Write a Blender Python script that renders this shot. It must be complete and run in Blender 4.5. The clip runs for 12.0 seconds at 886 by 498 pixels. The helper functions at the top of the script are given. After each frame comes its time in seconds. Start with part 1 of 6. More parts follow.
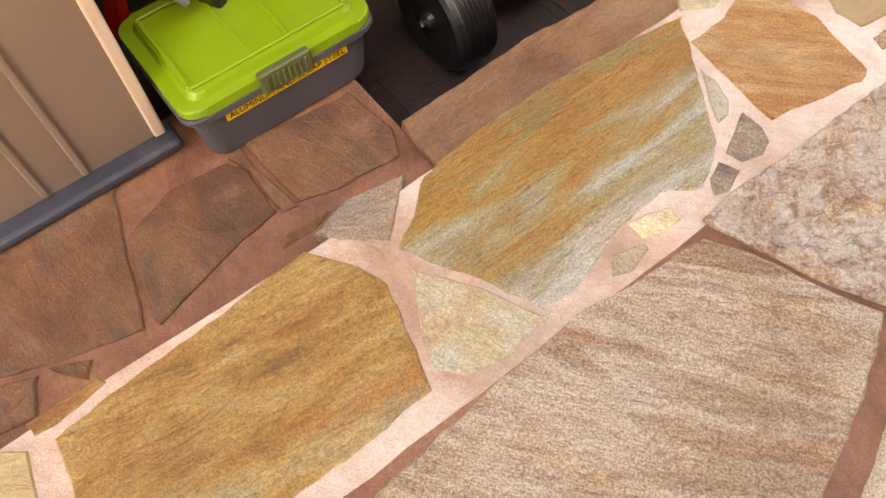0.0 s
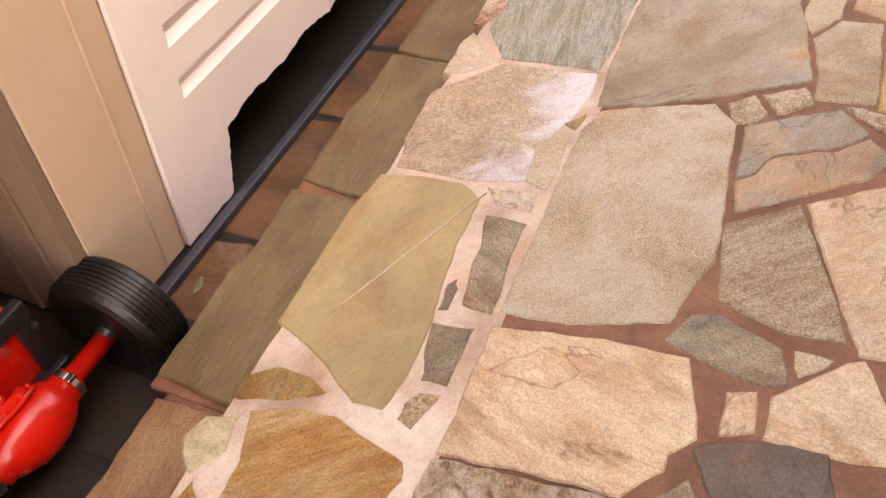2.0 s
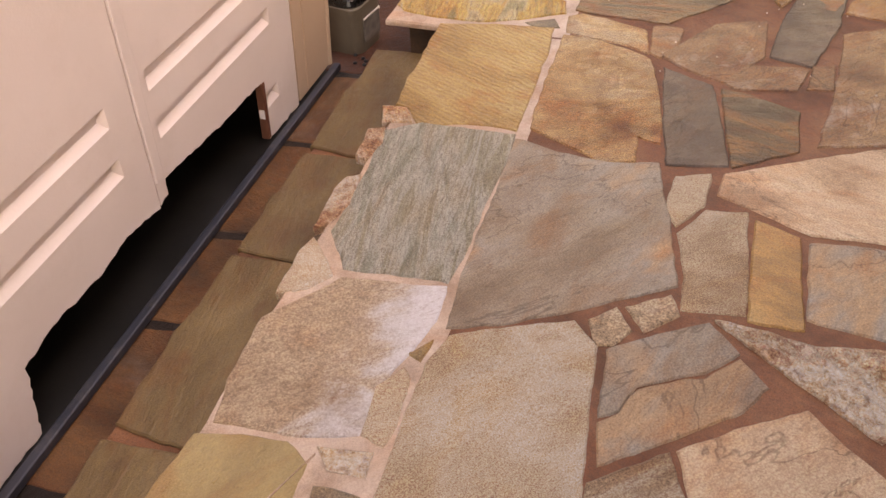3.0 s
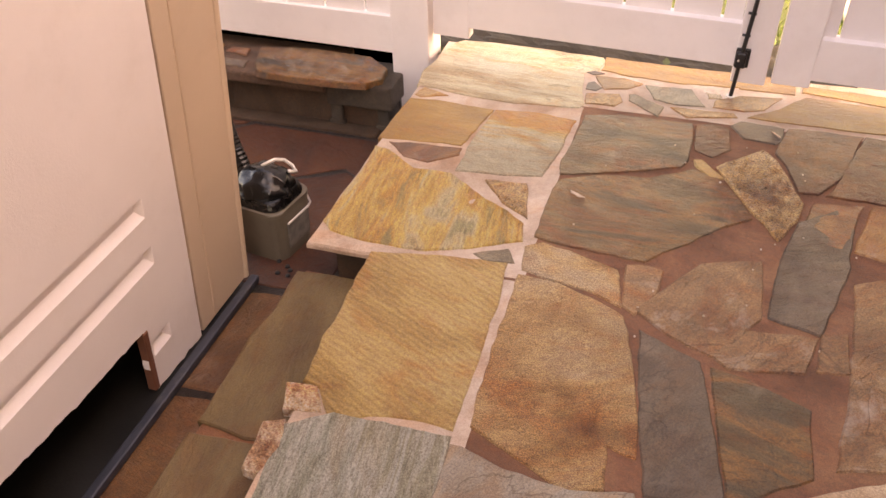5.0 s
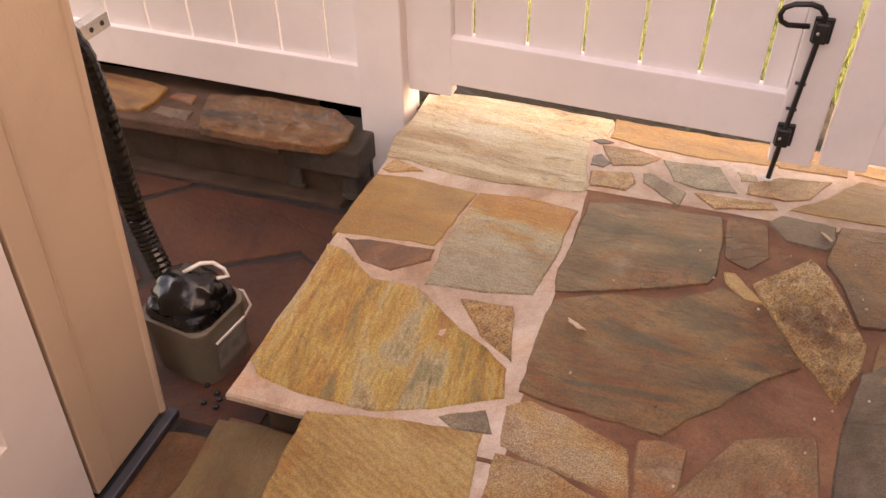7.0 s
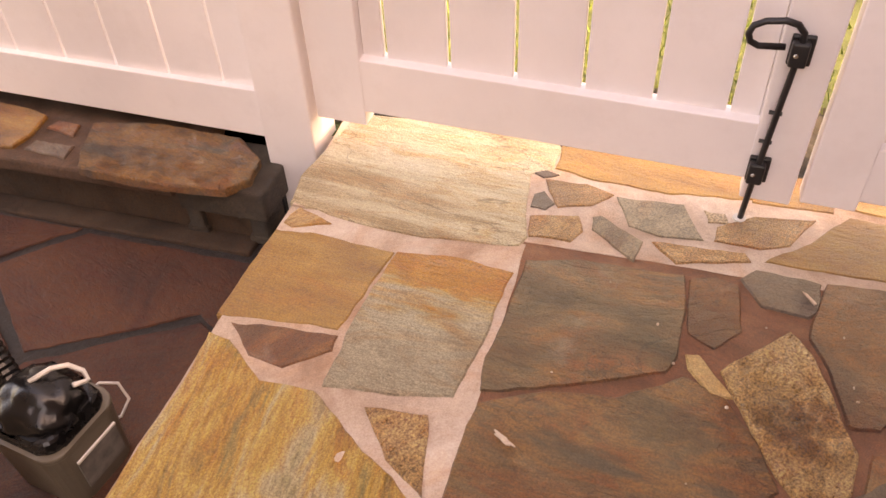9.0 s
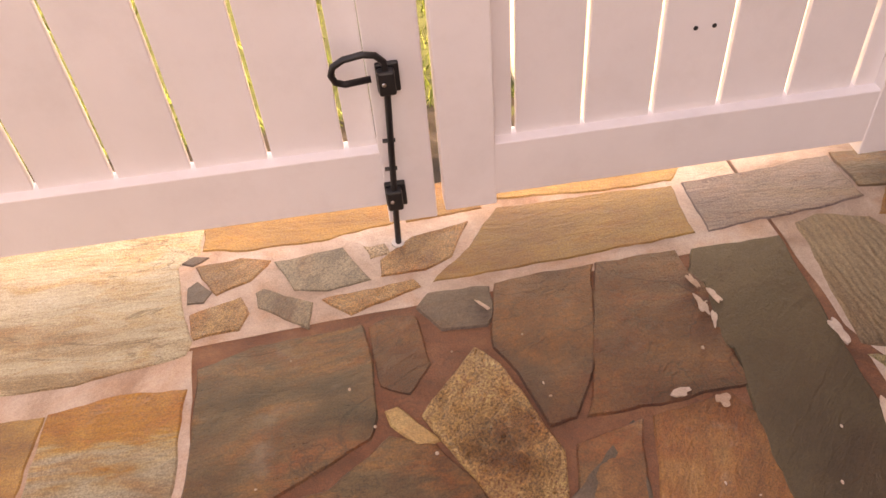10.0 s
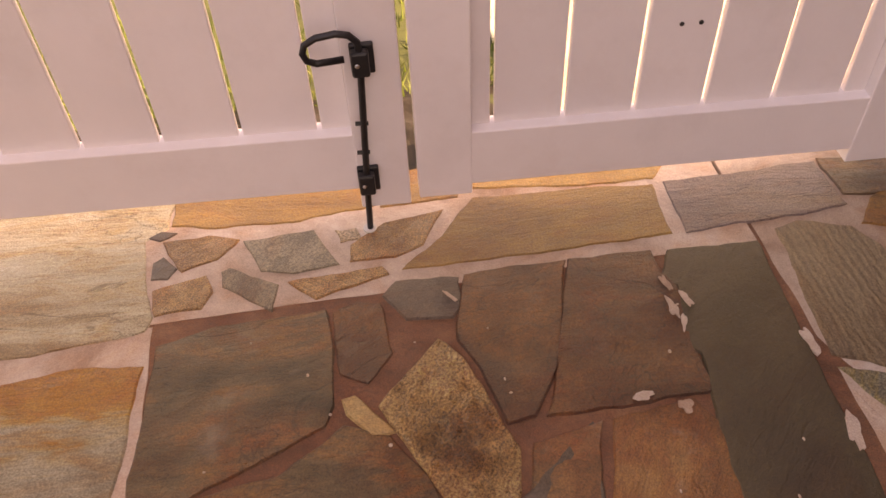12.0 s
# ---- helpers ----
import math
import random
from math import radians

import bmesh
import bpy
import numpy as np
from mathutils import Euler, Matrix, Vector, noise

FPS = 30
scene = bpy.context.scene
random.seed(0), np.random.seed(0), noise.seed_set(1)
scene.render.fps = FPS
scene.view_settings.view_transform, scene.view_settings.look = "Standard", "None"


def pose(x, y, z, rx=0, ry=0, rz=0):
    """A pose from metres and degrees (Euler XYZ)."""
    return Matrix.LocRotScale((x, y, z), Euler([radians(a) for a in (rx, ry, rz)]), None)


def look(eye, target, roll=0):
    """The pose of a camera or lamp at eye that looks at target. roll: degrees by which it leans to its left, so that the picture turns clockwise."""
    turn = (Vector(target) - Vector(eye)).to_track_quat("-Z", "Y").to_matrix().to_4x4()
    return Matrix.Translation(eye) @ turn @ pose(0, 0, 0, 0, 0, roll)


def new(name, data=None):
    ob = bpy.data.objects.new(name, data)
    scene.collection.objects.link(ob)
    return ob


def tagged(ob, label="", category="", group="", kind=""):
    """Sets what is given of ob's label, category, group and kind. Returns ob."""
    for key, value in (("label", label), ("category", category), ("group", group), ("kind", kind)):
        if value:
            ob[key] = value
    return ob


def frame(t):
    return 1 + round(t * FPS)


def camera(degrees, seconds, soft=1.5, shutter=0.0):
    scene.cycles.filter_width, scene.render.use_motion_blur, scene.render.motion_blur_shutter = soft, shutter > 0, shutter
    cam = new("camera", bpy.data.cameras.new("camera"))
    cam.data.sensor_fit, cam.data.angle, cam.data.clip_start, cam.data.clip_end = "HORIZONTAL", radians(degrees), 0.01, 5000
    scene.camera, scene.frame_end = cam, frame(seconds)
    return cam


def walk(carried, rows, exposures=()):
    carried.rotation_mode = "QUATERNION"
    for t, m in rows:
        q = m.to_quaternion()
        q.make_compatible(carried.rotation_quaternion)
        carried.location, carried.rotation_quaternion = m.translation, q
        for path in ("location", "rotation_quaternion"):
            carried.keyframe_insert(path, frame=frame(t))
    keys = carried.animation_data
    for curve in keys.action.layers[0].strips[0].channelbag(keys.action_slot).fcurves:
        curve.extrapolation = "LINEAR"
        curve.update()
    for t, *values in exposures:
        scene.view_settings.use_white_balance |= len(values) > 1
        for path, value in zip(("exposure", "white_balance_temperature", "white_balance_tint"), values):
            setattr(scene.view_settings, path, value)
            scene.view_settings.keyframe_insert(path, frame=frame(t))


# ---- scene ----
from mathutils import geometry

cam = camera(57.1, 12.0)
PATH = [
    (0, (0.503, 0.61, 1.387), (1.02, 1.484, -0.336), -7.3),
    (0.5, (0.627, 0.716, 1.411), (1.289, 1.543, -0.285), -9.7),
    (1, (0.828, 0.718, 1.39), (1.61, 1.456, -0.296), -9.5),
    (1.5, (1.057, 0.601, 1.407), (1.984, 1.329, -0.208), -8.1),
    (2, (1.308, 0.636, 1.461), (2.477, 1.254, -0.039), -6.0),
    (2.5, (1.576, 0.654, 1.516), (2.894, 1.16, 0.1), -5.5),
    (3, (1.83, 0.578, 1.522), (3.197, 1.081, 0.151), -3.7),
    (3.2, (1.916, 0.55, 1.535), (3.293, 1.063, 0.178), -3.1),
    (4.8, (2.57, 0.708, 1.593), (4.048, 1.163, 0.326), -1.6),
    (5, (2.672, 0.684, 1.613), (4.17, 1.166, 0.379), -1.3),
    (5.5, (2.852, 0.707, 1.622), (4.39, 1.216, 0.448), -0.6),
    (6, (3.031, 0.83, 1.607), (4.58, 1.285, 0.427), -1.0),
    (6.5, (3.183, 0.862, 1.584), (4.697, 1.308, 0.356), -0.9),
    (7, (3.424, 0.793, 1.583), (4.891, 1.282, 0.315), -0.9),
    (9, (4.034, 0.747, 1.562), (5.421, 1.192, 0.192), -2.9),
    (9.5, (4.189, 0.667, 1.573), (5.58, 0.953, 0.165), -6.3),
    (10, (4.301, 0.538, 1.603), (5.666, 0.373, 0.220), -5.6),
    (10.5, (4.334, 0.370, 1.636), (5.631, -0.176, 0.287), -1.1),
    (11, (4.331, 0.320, 1.643), (5.636, -0.282, 0.325), 0.1),
    (11.5, (4.338, 0.339, 1.618), (5.673, -0.128, 0.275), 0.1),
    (12, (4.324, 0.451, 1.577), (5.664, 0.297, 0.168), -2.9),
]
walk(cam, [(t, look(eye, target, roll)) for t, eye, target, roll in PATH], [(0, 3.92, 11000, 19), (0.8, 3.92, 11300, 20), (1.2, 4.02, 11500, 20), (1.6, 3.98, 11700, 22), (2, 3.65, 11950, 25), (2.5, 3.27, 12200, 28), (3, 3.12, 12400, 29), (4.8, 3.08, 13200, 33), (5.5, 2.82, 13450, 34), (6, 2.68, 13500, 34), (7, 2.78, 13600, 35), (9.5, 3.02, 14200, 37), (10.5, 2.78, 14800, 40), (11, 2.68, 15000, 42), (12, 2.42, 15000, 44)])


def srgb(h, k=1.0):
    """A linear colour from a hex string."""
    out = []
    for i in (0, 2, 4):
        c = int(h[i:i + 2], 16) / 255
        out.append(k * (c / 12.92 if c <= 0.04045 else ((c + 0.055) / 1.055) ** 2.4))
    return (*out, 1.0)


# ---- world, sun, exposure ----
SUN_TO = Vector((-0.14, -0.90, 0.62)).normalized()
world = bpy.data.worlds.new("sky")
scene.world = world
world.use_nodes = True
wn = world.node_tree.nodes
sky = wn.new("ShaderNodeTexSky")
sky.sky_type, sky.sun_disc = "NISHITA", False
sky.sun_elevation = math.asin(SUN_TO.z)
sky.sun_rotation = math.atan2(SUN_TO.x, SUN_TO.y)
sky.dust_density = 3.0
world.node_tree.links.new(sky.outputs[0], wn["Background"].inputs[0])
wn["Background"].inputs[1].default_value = 0.15
sun = new("sun", bpy.data.lights.new("sun", "SUN"))
sun.data.energy, sun.data.angle, sun.data.color = 2.5, radians(0.6), (1.0, 0.93, 0.82)
sun.matrix_world = look(SUN_TO * 20, (0, 0, 0))


# ---- materials ----
def material(name):
    m = bpy.data.materials.new(name)
    m.use_nodes = True
    return m, m.node_tree.nodes, m.node_tree.links, m.node_tree.nodes["Principled BSDF"]


def noise_node(n, l, vec, scale, detail=6.0, rough=0.6, dist=0.0):
    t = n.new("ShaderNodeTexNoise")
    t.inputs["Scale"].default_value, t.inputs["Detail"].default_value = scale, detail
    t.inputs["Roughness"].default_value, t.inputs["Distortion"].default_value = rough, dist
    l.new(vec, t.inputs["Vector"])
    return t.outputs["Fac"]


def ramp(n, l, fac, stops):
    r = n.new("ShaderNodeValToRGB")
    e = r.color_ramp.elements
    while len(e) < len(stops):
        e.new(0.5)
    for k, (p, c) in enumerate(stops):
        e[k].position, e[k].color = p, c
    l.new(fac, r.inputs["Fac"])
    return r.outputs["Color"]


def mix(n, l, kind, fac, a, b):
    m = n.new("ShaderNodeMix")
    m.data_type, m.blend_type = "RGBA", kind
    for socket, v in ((m.inputs["Factor"], fac), (m.inputs["A"], a), (m.inputs["B"], b)):
        if isinstance(v, (int, float)) or isinstance(v, tuple):
            socket.default_value = v
        else:
            l.new(v, socket)
    return m.outputs["Result"]


def maths(n, l, op, a, b):
    m = n.new("ShaderNodeMath")
    m.operation = op
    for k, v in enumerate((a, b)):
        if isinstance(v, (int, float)):
            m.inputs[k].default_value = v
        else:
            l.new(v, m.inputs[k])
    return m.outputs[0]


def own_space(n, l, turn=True):
    """Object coordinates, shifted and turned by each object's own chance."""
    tc, oi = n.new("ShaderNodeTexCoord"), n.new("ShaderNodeObjectInfo")
    rot = n.new("ShaderNodeVectorRotate")
    rot.rotation_type = "Z_AXIS"
    l.new(tc.outputs["Object"], rot.inputs["Vector"])
    if turn is True:
        l.new(maths(n, l, "MULTIPLY_ADD", oi.outputs["Random"], 1.5), rot.inputs["Angle"])
    elif turn:
        l.new(maths(n, l, "ADD", maths(n, l, "MULTIPLY", oi.outputs["Random"], 0.25), radians(-turn) - 0.12), rot.inputs["Angle"])
    off = n.new("ShaderNodeVectorMath")
    off.operation = "ADD"
    l.new(rot.outputs[0], off.inputs[0])
    comb = n.new("ShaderNodeCombineXYZ")
    for k, f in enumerate((41.0, 67.0, 23.0)):
        l.new(maths(n, l, "MULTIPLY", oi.outputs["Random"], f), comb.inputs[k])
    l.new(comb.outputs[0], off.inputs[1])
    return off.outputs[0], oi.outputs["Random"]


def stretched(n, l, vec, s):
    m = n.new("ShaderNodeMapping")
    m.inputs["Scale"].default_value = s
    l.new(vec, m.inputs["Vector"])
    return m.outputs[0]


def flag_mat(name, cols, streak=3.0, scale=3.0, grain=90.0, relief=0.25, gloss=0.42, speck=0.15, ridges=0.0, run=None, turn=True, mottle=0.46, lines=False, patches=0.55, veins=0.5, pits=None, coat=0.55, bloom=0.0):
    """Split flagstone: cloudy colour bands, fine grain, split layers, stains and a sealed sheen."""
    m, n, l, p = material(name)
    vec, rnd = own_space(n, l, turn)
    f1 = noise_node(n, l, stretched(n, l, vec, (1.0, streak, 1.0)), scale, 6, 0.58, 1.1)
    wide = noise_node(n, l, stretched(n, l, vec, (1.0, 1.0 + streak * 0.25, 1.0)), scale * 0.8, 3, 0.5, 0.6)
    k = len(cols)
    shade = maths(n, l, "ADD", maths(n, l, "MULTIPLY", f1, 0.62), maths(n, l, "MULTIPLY", wide, 0.38))
    if run:
        axis, middle, gain = run
        sep = n.new("ShaderNodeSeparateXYZ")
        l.new(n.new("ShaderNodeTexCoord").outputs["Object"], sep.inputs[0])
        shade = maths(n, l, "ADD", shade, maths(n, l, "MULTIPLY", maths(n, l, "SUBTRACT", sep.outputs[axis], middle), gain))
    colour = ramp(n, l, shade, [(0.36 + 0.28 * i / max(1, k - 1), srgb(c)) for i, c in enumerate(cols)])
    f2 = noise_node(n, l, stretched(n, l, vec, (1.0, 1.0 + streak * 0.5, 1.0)), grain * 0.36, 8, 0.74)
    colour = mix(n, l, "OVERLAY", mottle * 0.8, colour, ramp(n, l, f2, [(0.32, (0.16, 0.14, 0.12, 1)), (0.68, (0.86, 0.85, 0.83, 1))]))
    f3 = noise_node(n, l, vec, grain * 2.2, 4, 0.7)
    colour = mix(n, l, "OVERLAY", min(0.9, mottle * 0.45 + speck * 1.6), colour, ramp(n, l, f3, [(0.36, (0.14, 0.13, 0.12, 1)), (0.64, (0.9, 0.9, 0.9, 1))]))
    if patches:
        # rusty and leached clouds that break up each stone's own hue
        cloud = noise_node(n, l, stretched(n, l, vec, (1.0, 1.0 + streak * 0.3, 1.0)), 4.2, 6, 0.6, 1.1)
        colour = mix(n, l, "OVERLAY", ramp(n, l, cloud, [(0.48, (0, 0, 0, 1)), (0.68, (patches,) * 3 + (1,))]), colour, srgb("b4854e"))
        colour = mix(n, l, "SOFT_LIGHT", ramp(n, l, cloud, [(0.30, (patches * 0.35,) * 3 + (1,)), (0.46, (0, 0, 0, 1))]), colour, srgb("d4d2c8"))
    if veins:
        # thin split-layer lines along the bedding
        bedding = noise_node(n, l, stretched(n, l, vec, (1.0, 2.0 + streak * 0.8, 1.0)), 7.0, 6, 0.66, 0.8)
        thin = ramp(n, l, bedding, [(0.0, (0, 0, 0, 1)), (0.42, (0, 0, 0, 1)), (0.445, (veins * 0.6,) * 3 + (1,)), (0.465, (0, 0, 0, 1)), (0.55, (0, 0, 0, 1)), (0.57, (veins * 0.4,) * 3 + (1,)), (0.59, (0, 0, 0, 1))])
        colour = mix(n, l, "MULTIPLY", thin, colour, srgb("94704e"))
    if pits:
        # relief shading put into the colour: rusty darker hollows, paler lump tops
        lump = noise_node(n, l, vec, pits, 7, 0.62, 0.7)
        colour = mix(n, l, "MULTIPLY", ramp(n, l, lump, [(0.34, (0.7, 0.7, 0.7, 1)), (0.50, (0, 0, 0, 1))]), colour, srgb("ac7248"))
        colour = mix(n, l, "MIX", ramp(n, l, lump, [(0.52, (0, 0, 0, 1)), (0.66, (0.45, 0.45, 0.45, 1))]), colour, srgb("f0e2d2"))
    if bloom:
        # chalky lime bloom left on the surface
        chalk = noise_node(n, l, vec, 3.4, 8, 0.68, 0.5)
        colour = mix(n, l, "MIX", ramp(n, l, chalk, [(0.56, (0, 0, 0, 1)), (0.72, (bloom,) * 3 + (1,))]), colour, srgb("d8c4b4"))
    stain = noise_node(n, l, vec, 2.6, 6, 0.65, 0.5)
    colour = mix(n, l, "MULTIPLY", ramp(n, l, stain, [(0.5, (0, 0, 0, 1)), (0.74, (0.6, 0.6, 0.6, 1))]), colour, srgb("b08a62"))
    layer = noise_node(n, l, stretched(n, l, vec, (1.0, 1.0 + streak * 0.35, 1.0)), 1.9, 5, 0.55, 0.8)
    steps = ramp(n, l, layer, [(0.0, (0, 0, 0, 1)), (0.435, (0, 0, 0, 1)), (0.445, (0.4, 0.4, 0.4, 1)), (0.555, (0.45, 0.45, 0.45, 1)), (0.565, (1, 1, 1, 1))])
    if lines:
        line = ramp(n, l, layer, [(0.0, (0, 0, 0, 1)), (0.433, (0, 0, 0, 1)), (0.440, (0.6, 0.6, 0.6, 1)), (0.447, (0, 0, 0, 1)), (1.0, (0, 0, 0, 1))])
        colour = mix(n, l, "MULTIPLY", line, colour, srgb("6a4a34"))
    tone = n.new("ShaderNodeHueSaturation")
    tone.inputs["Saturation"].default_value = 0.97
    l.new(maths(n, l, "ADD", maths(n, l, "MULTIPLY", rnd, 0.16), 0.96), tone.inputs["Value"])
    l.new(colour, tone.inputs["Color"])
    l.new(tone.outputs[0], p.inputs["Base Color"])
    height = maths(n, l, "ADD", maths(n, l, "MULTIPLY", f2, 0.9), maths(n, l, "MULTIPLY", f3, 0.4 + speck))
    height = maths(n, l, "ADD", height, maths(n, l, "MULTIPLY", f1, 0.7))
    height = maths(n, l, "ADD", height, maths(n, l, "MULTIPLY", steps, 0.4))
    if veins:
        height = maths(n, l, "ADD", height, maths(n, l, "MULTIPLY", bedding, 1.1))
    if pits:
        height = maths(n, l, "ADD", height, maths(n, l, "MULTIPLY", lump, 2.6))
    if ridges:
        w = n.new("ShaderNodeTexWave")
        w.inputs["Scale"].default_value, w.inputs["Distortion"].default_value = 15.0, 5.5
        w.inputs["Detail"].default_value, w.inputs["Detail Scale"].default_value = 5.0, 1.2
        w.bands_direction = "Y"
        l.new(vec, w.inputs["Vector"])
        height = maths(n, l, "ADD", height, maths(n, l, "MULTIPLY", w.outputs["Fac"], ridges * 0.26))
        banded = mix(n, l, "OVERLAY", min(0.5, ridges * 0.16), colour, ramp(n, l, w.outputs["Fac"], [(0.2, (0.3, 0.28, 0.25, 1)), (0.9, (0.75, 0.75, 0.72, 1))]))
        l.new(banded, tone.inputs["Color"])
    b = n.new("ShaderNodeBump")
    b.inputs["Strength"].default_value, b.inputs["Distance"].default_value = min(1.0, 0.18 + relief * 1.8), 0.016
    l.new(height, b.inputs["Height"])
    l.new(b.outputs[0], p.inputs["Normal"])
    l.new(ramp(n, l, f2, [(0.3, (max(0.2, gloss - 0.10),) * 3 + (1,)), (0.7, (gloss + 0.2,) * 3 + (1,))]), p.inputs["Roughness"])
    p.inputs["Specular IOR Level"].default_value = 0.5
    p.inputs["Coat Weight"].default_value, p.inputs["Coat Roughness"].default_value = coat, 0.10
    l.new(b.outputs[0], p.inputs["Coat Normal"])
    return m


def plain_mat(name, colour, rough=0.5, metal=0.0, var=0.25, scale=6.0, fine=120.0, bump=0.05, dirt=None, dirt_amount=0.4):
    """Paint, plastic, rubber or metal with a little unevenness at two scales."""
    m, n, l, p = material(name)
    vec, rnd = own_space(n, l, False)
    a = noise_node(n, l, vec, scale, 6, 0.6)
    c = ramp(n, l, a, [(0.3, tuple(v * (1 - var) for v in colour[:3]) + (1,)), (0.7, tuple(min(1, v * (1 + var * 0.5)) for v in colour[:3]) + (1,))])
    fine_f = noise_node(n, l, vec, fine, 4, 0.6)
    if dirt:
        d = noise_node(n, l, vec, scale * 2.3, 8, 0.7)
        c = mix(n, l, "MIX", ramp(n, l, d, [(0.52, (0, 0, 0, 1)), (0.75, (dirt_amount,) * 3 + (1,))]), c, dirt)
    l.new(c, p.inputs["Base Color"])
    p.inputs["Metallic"].default_value = metal
    l.new(ramp(n, l, a, [(0.3, (max(0.05, rough - 0.08),) * 3 + (1,)), (0.7, (min(1, rough + 0.1),) * 3 + (1,))]), p.inputs["Roughness"])
    b = n.new("ShaderNodeBump")
    b.inputs["Strength"].default_value, b.inputs["Distance"].default_value = min(1, bump * 4), 0.003
    l.new(fine_f, b.inputs["Height"])
    l.new(b.outputs[0], p.inputs["Normal"])
    return m


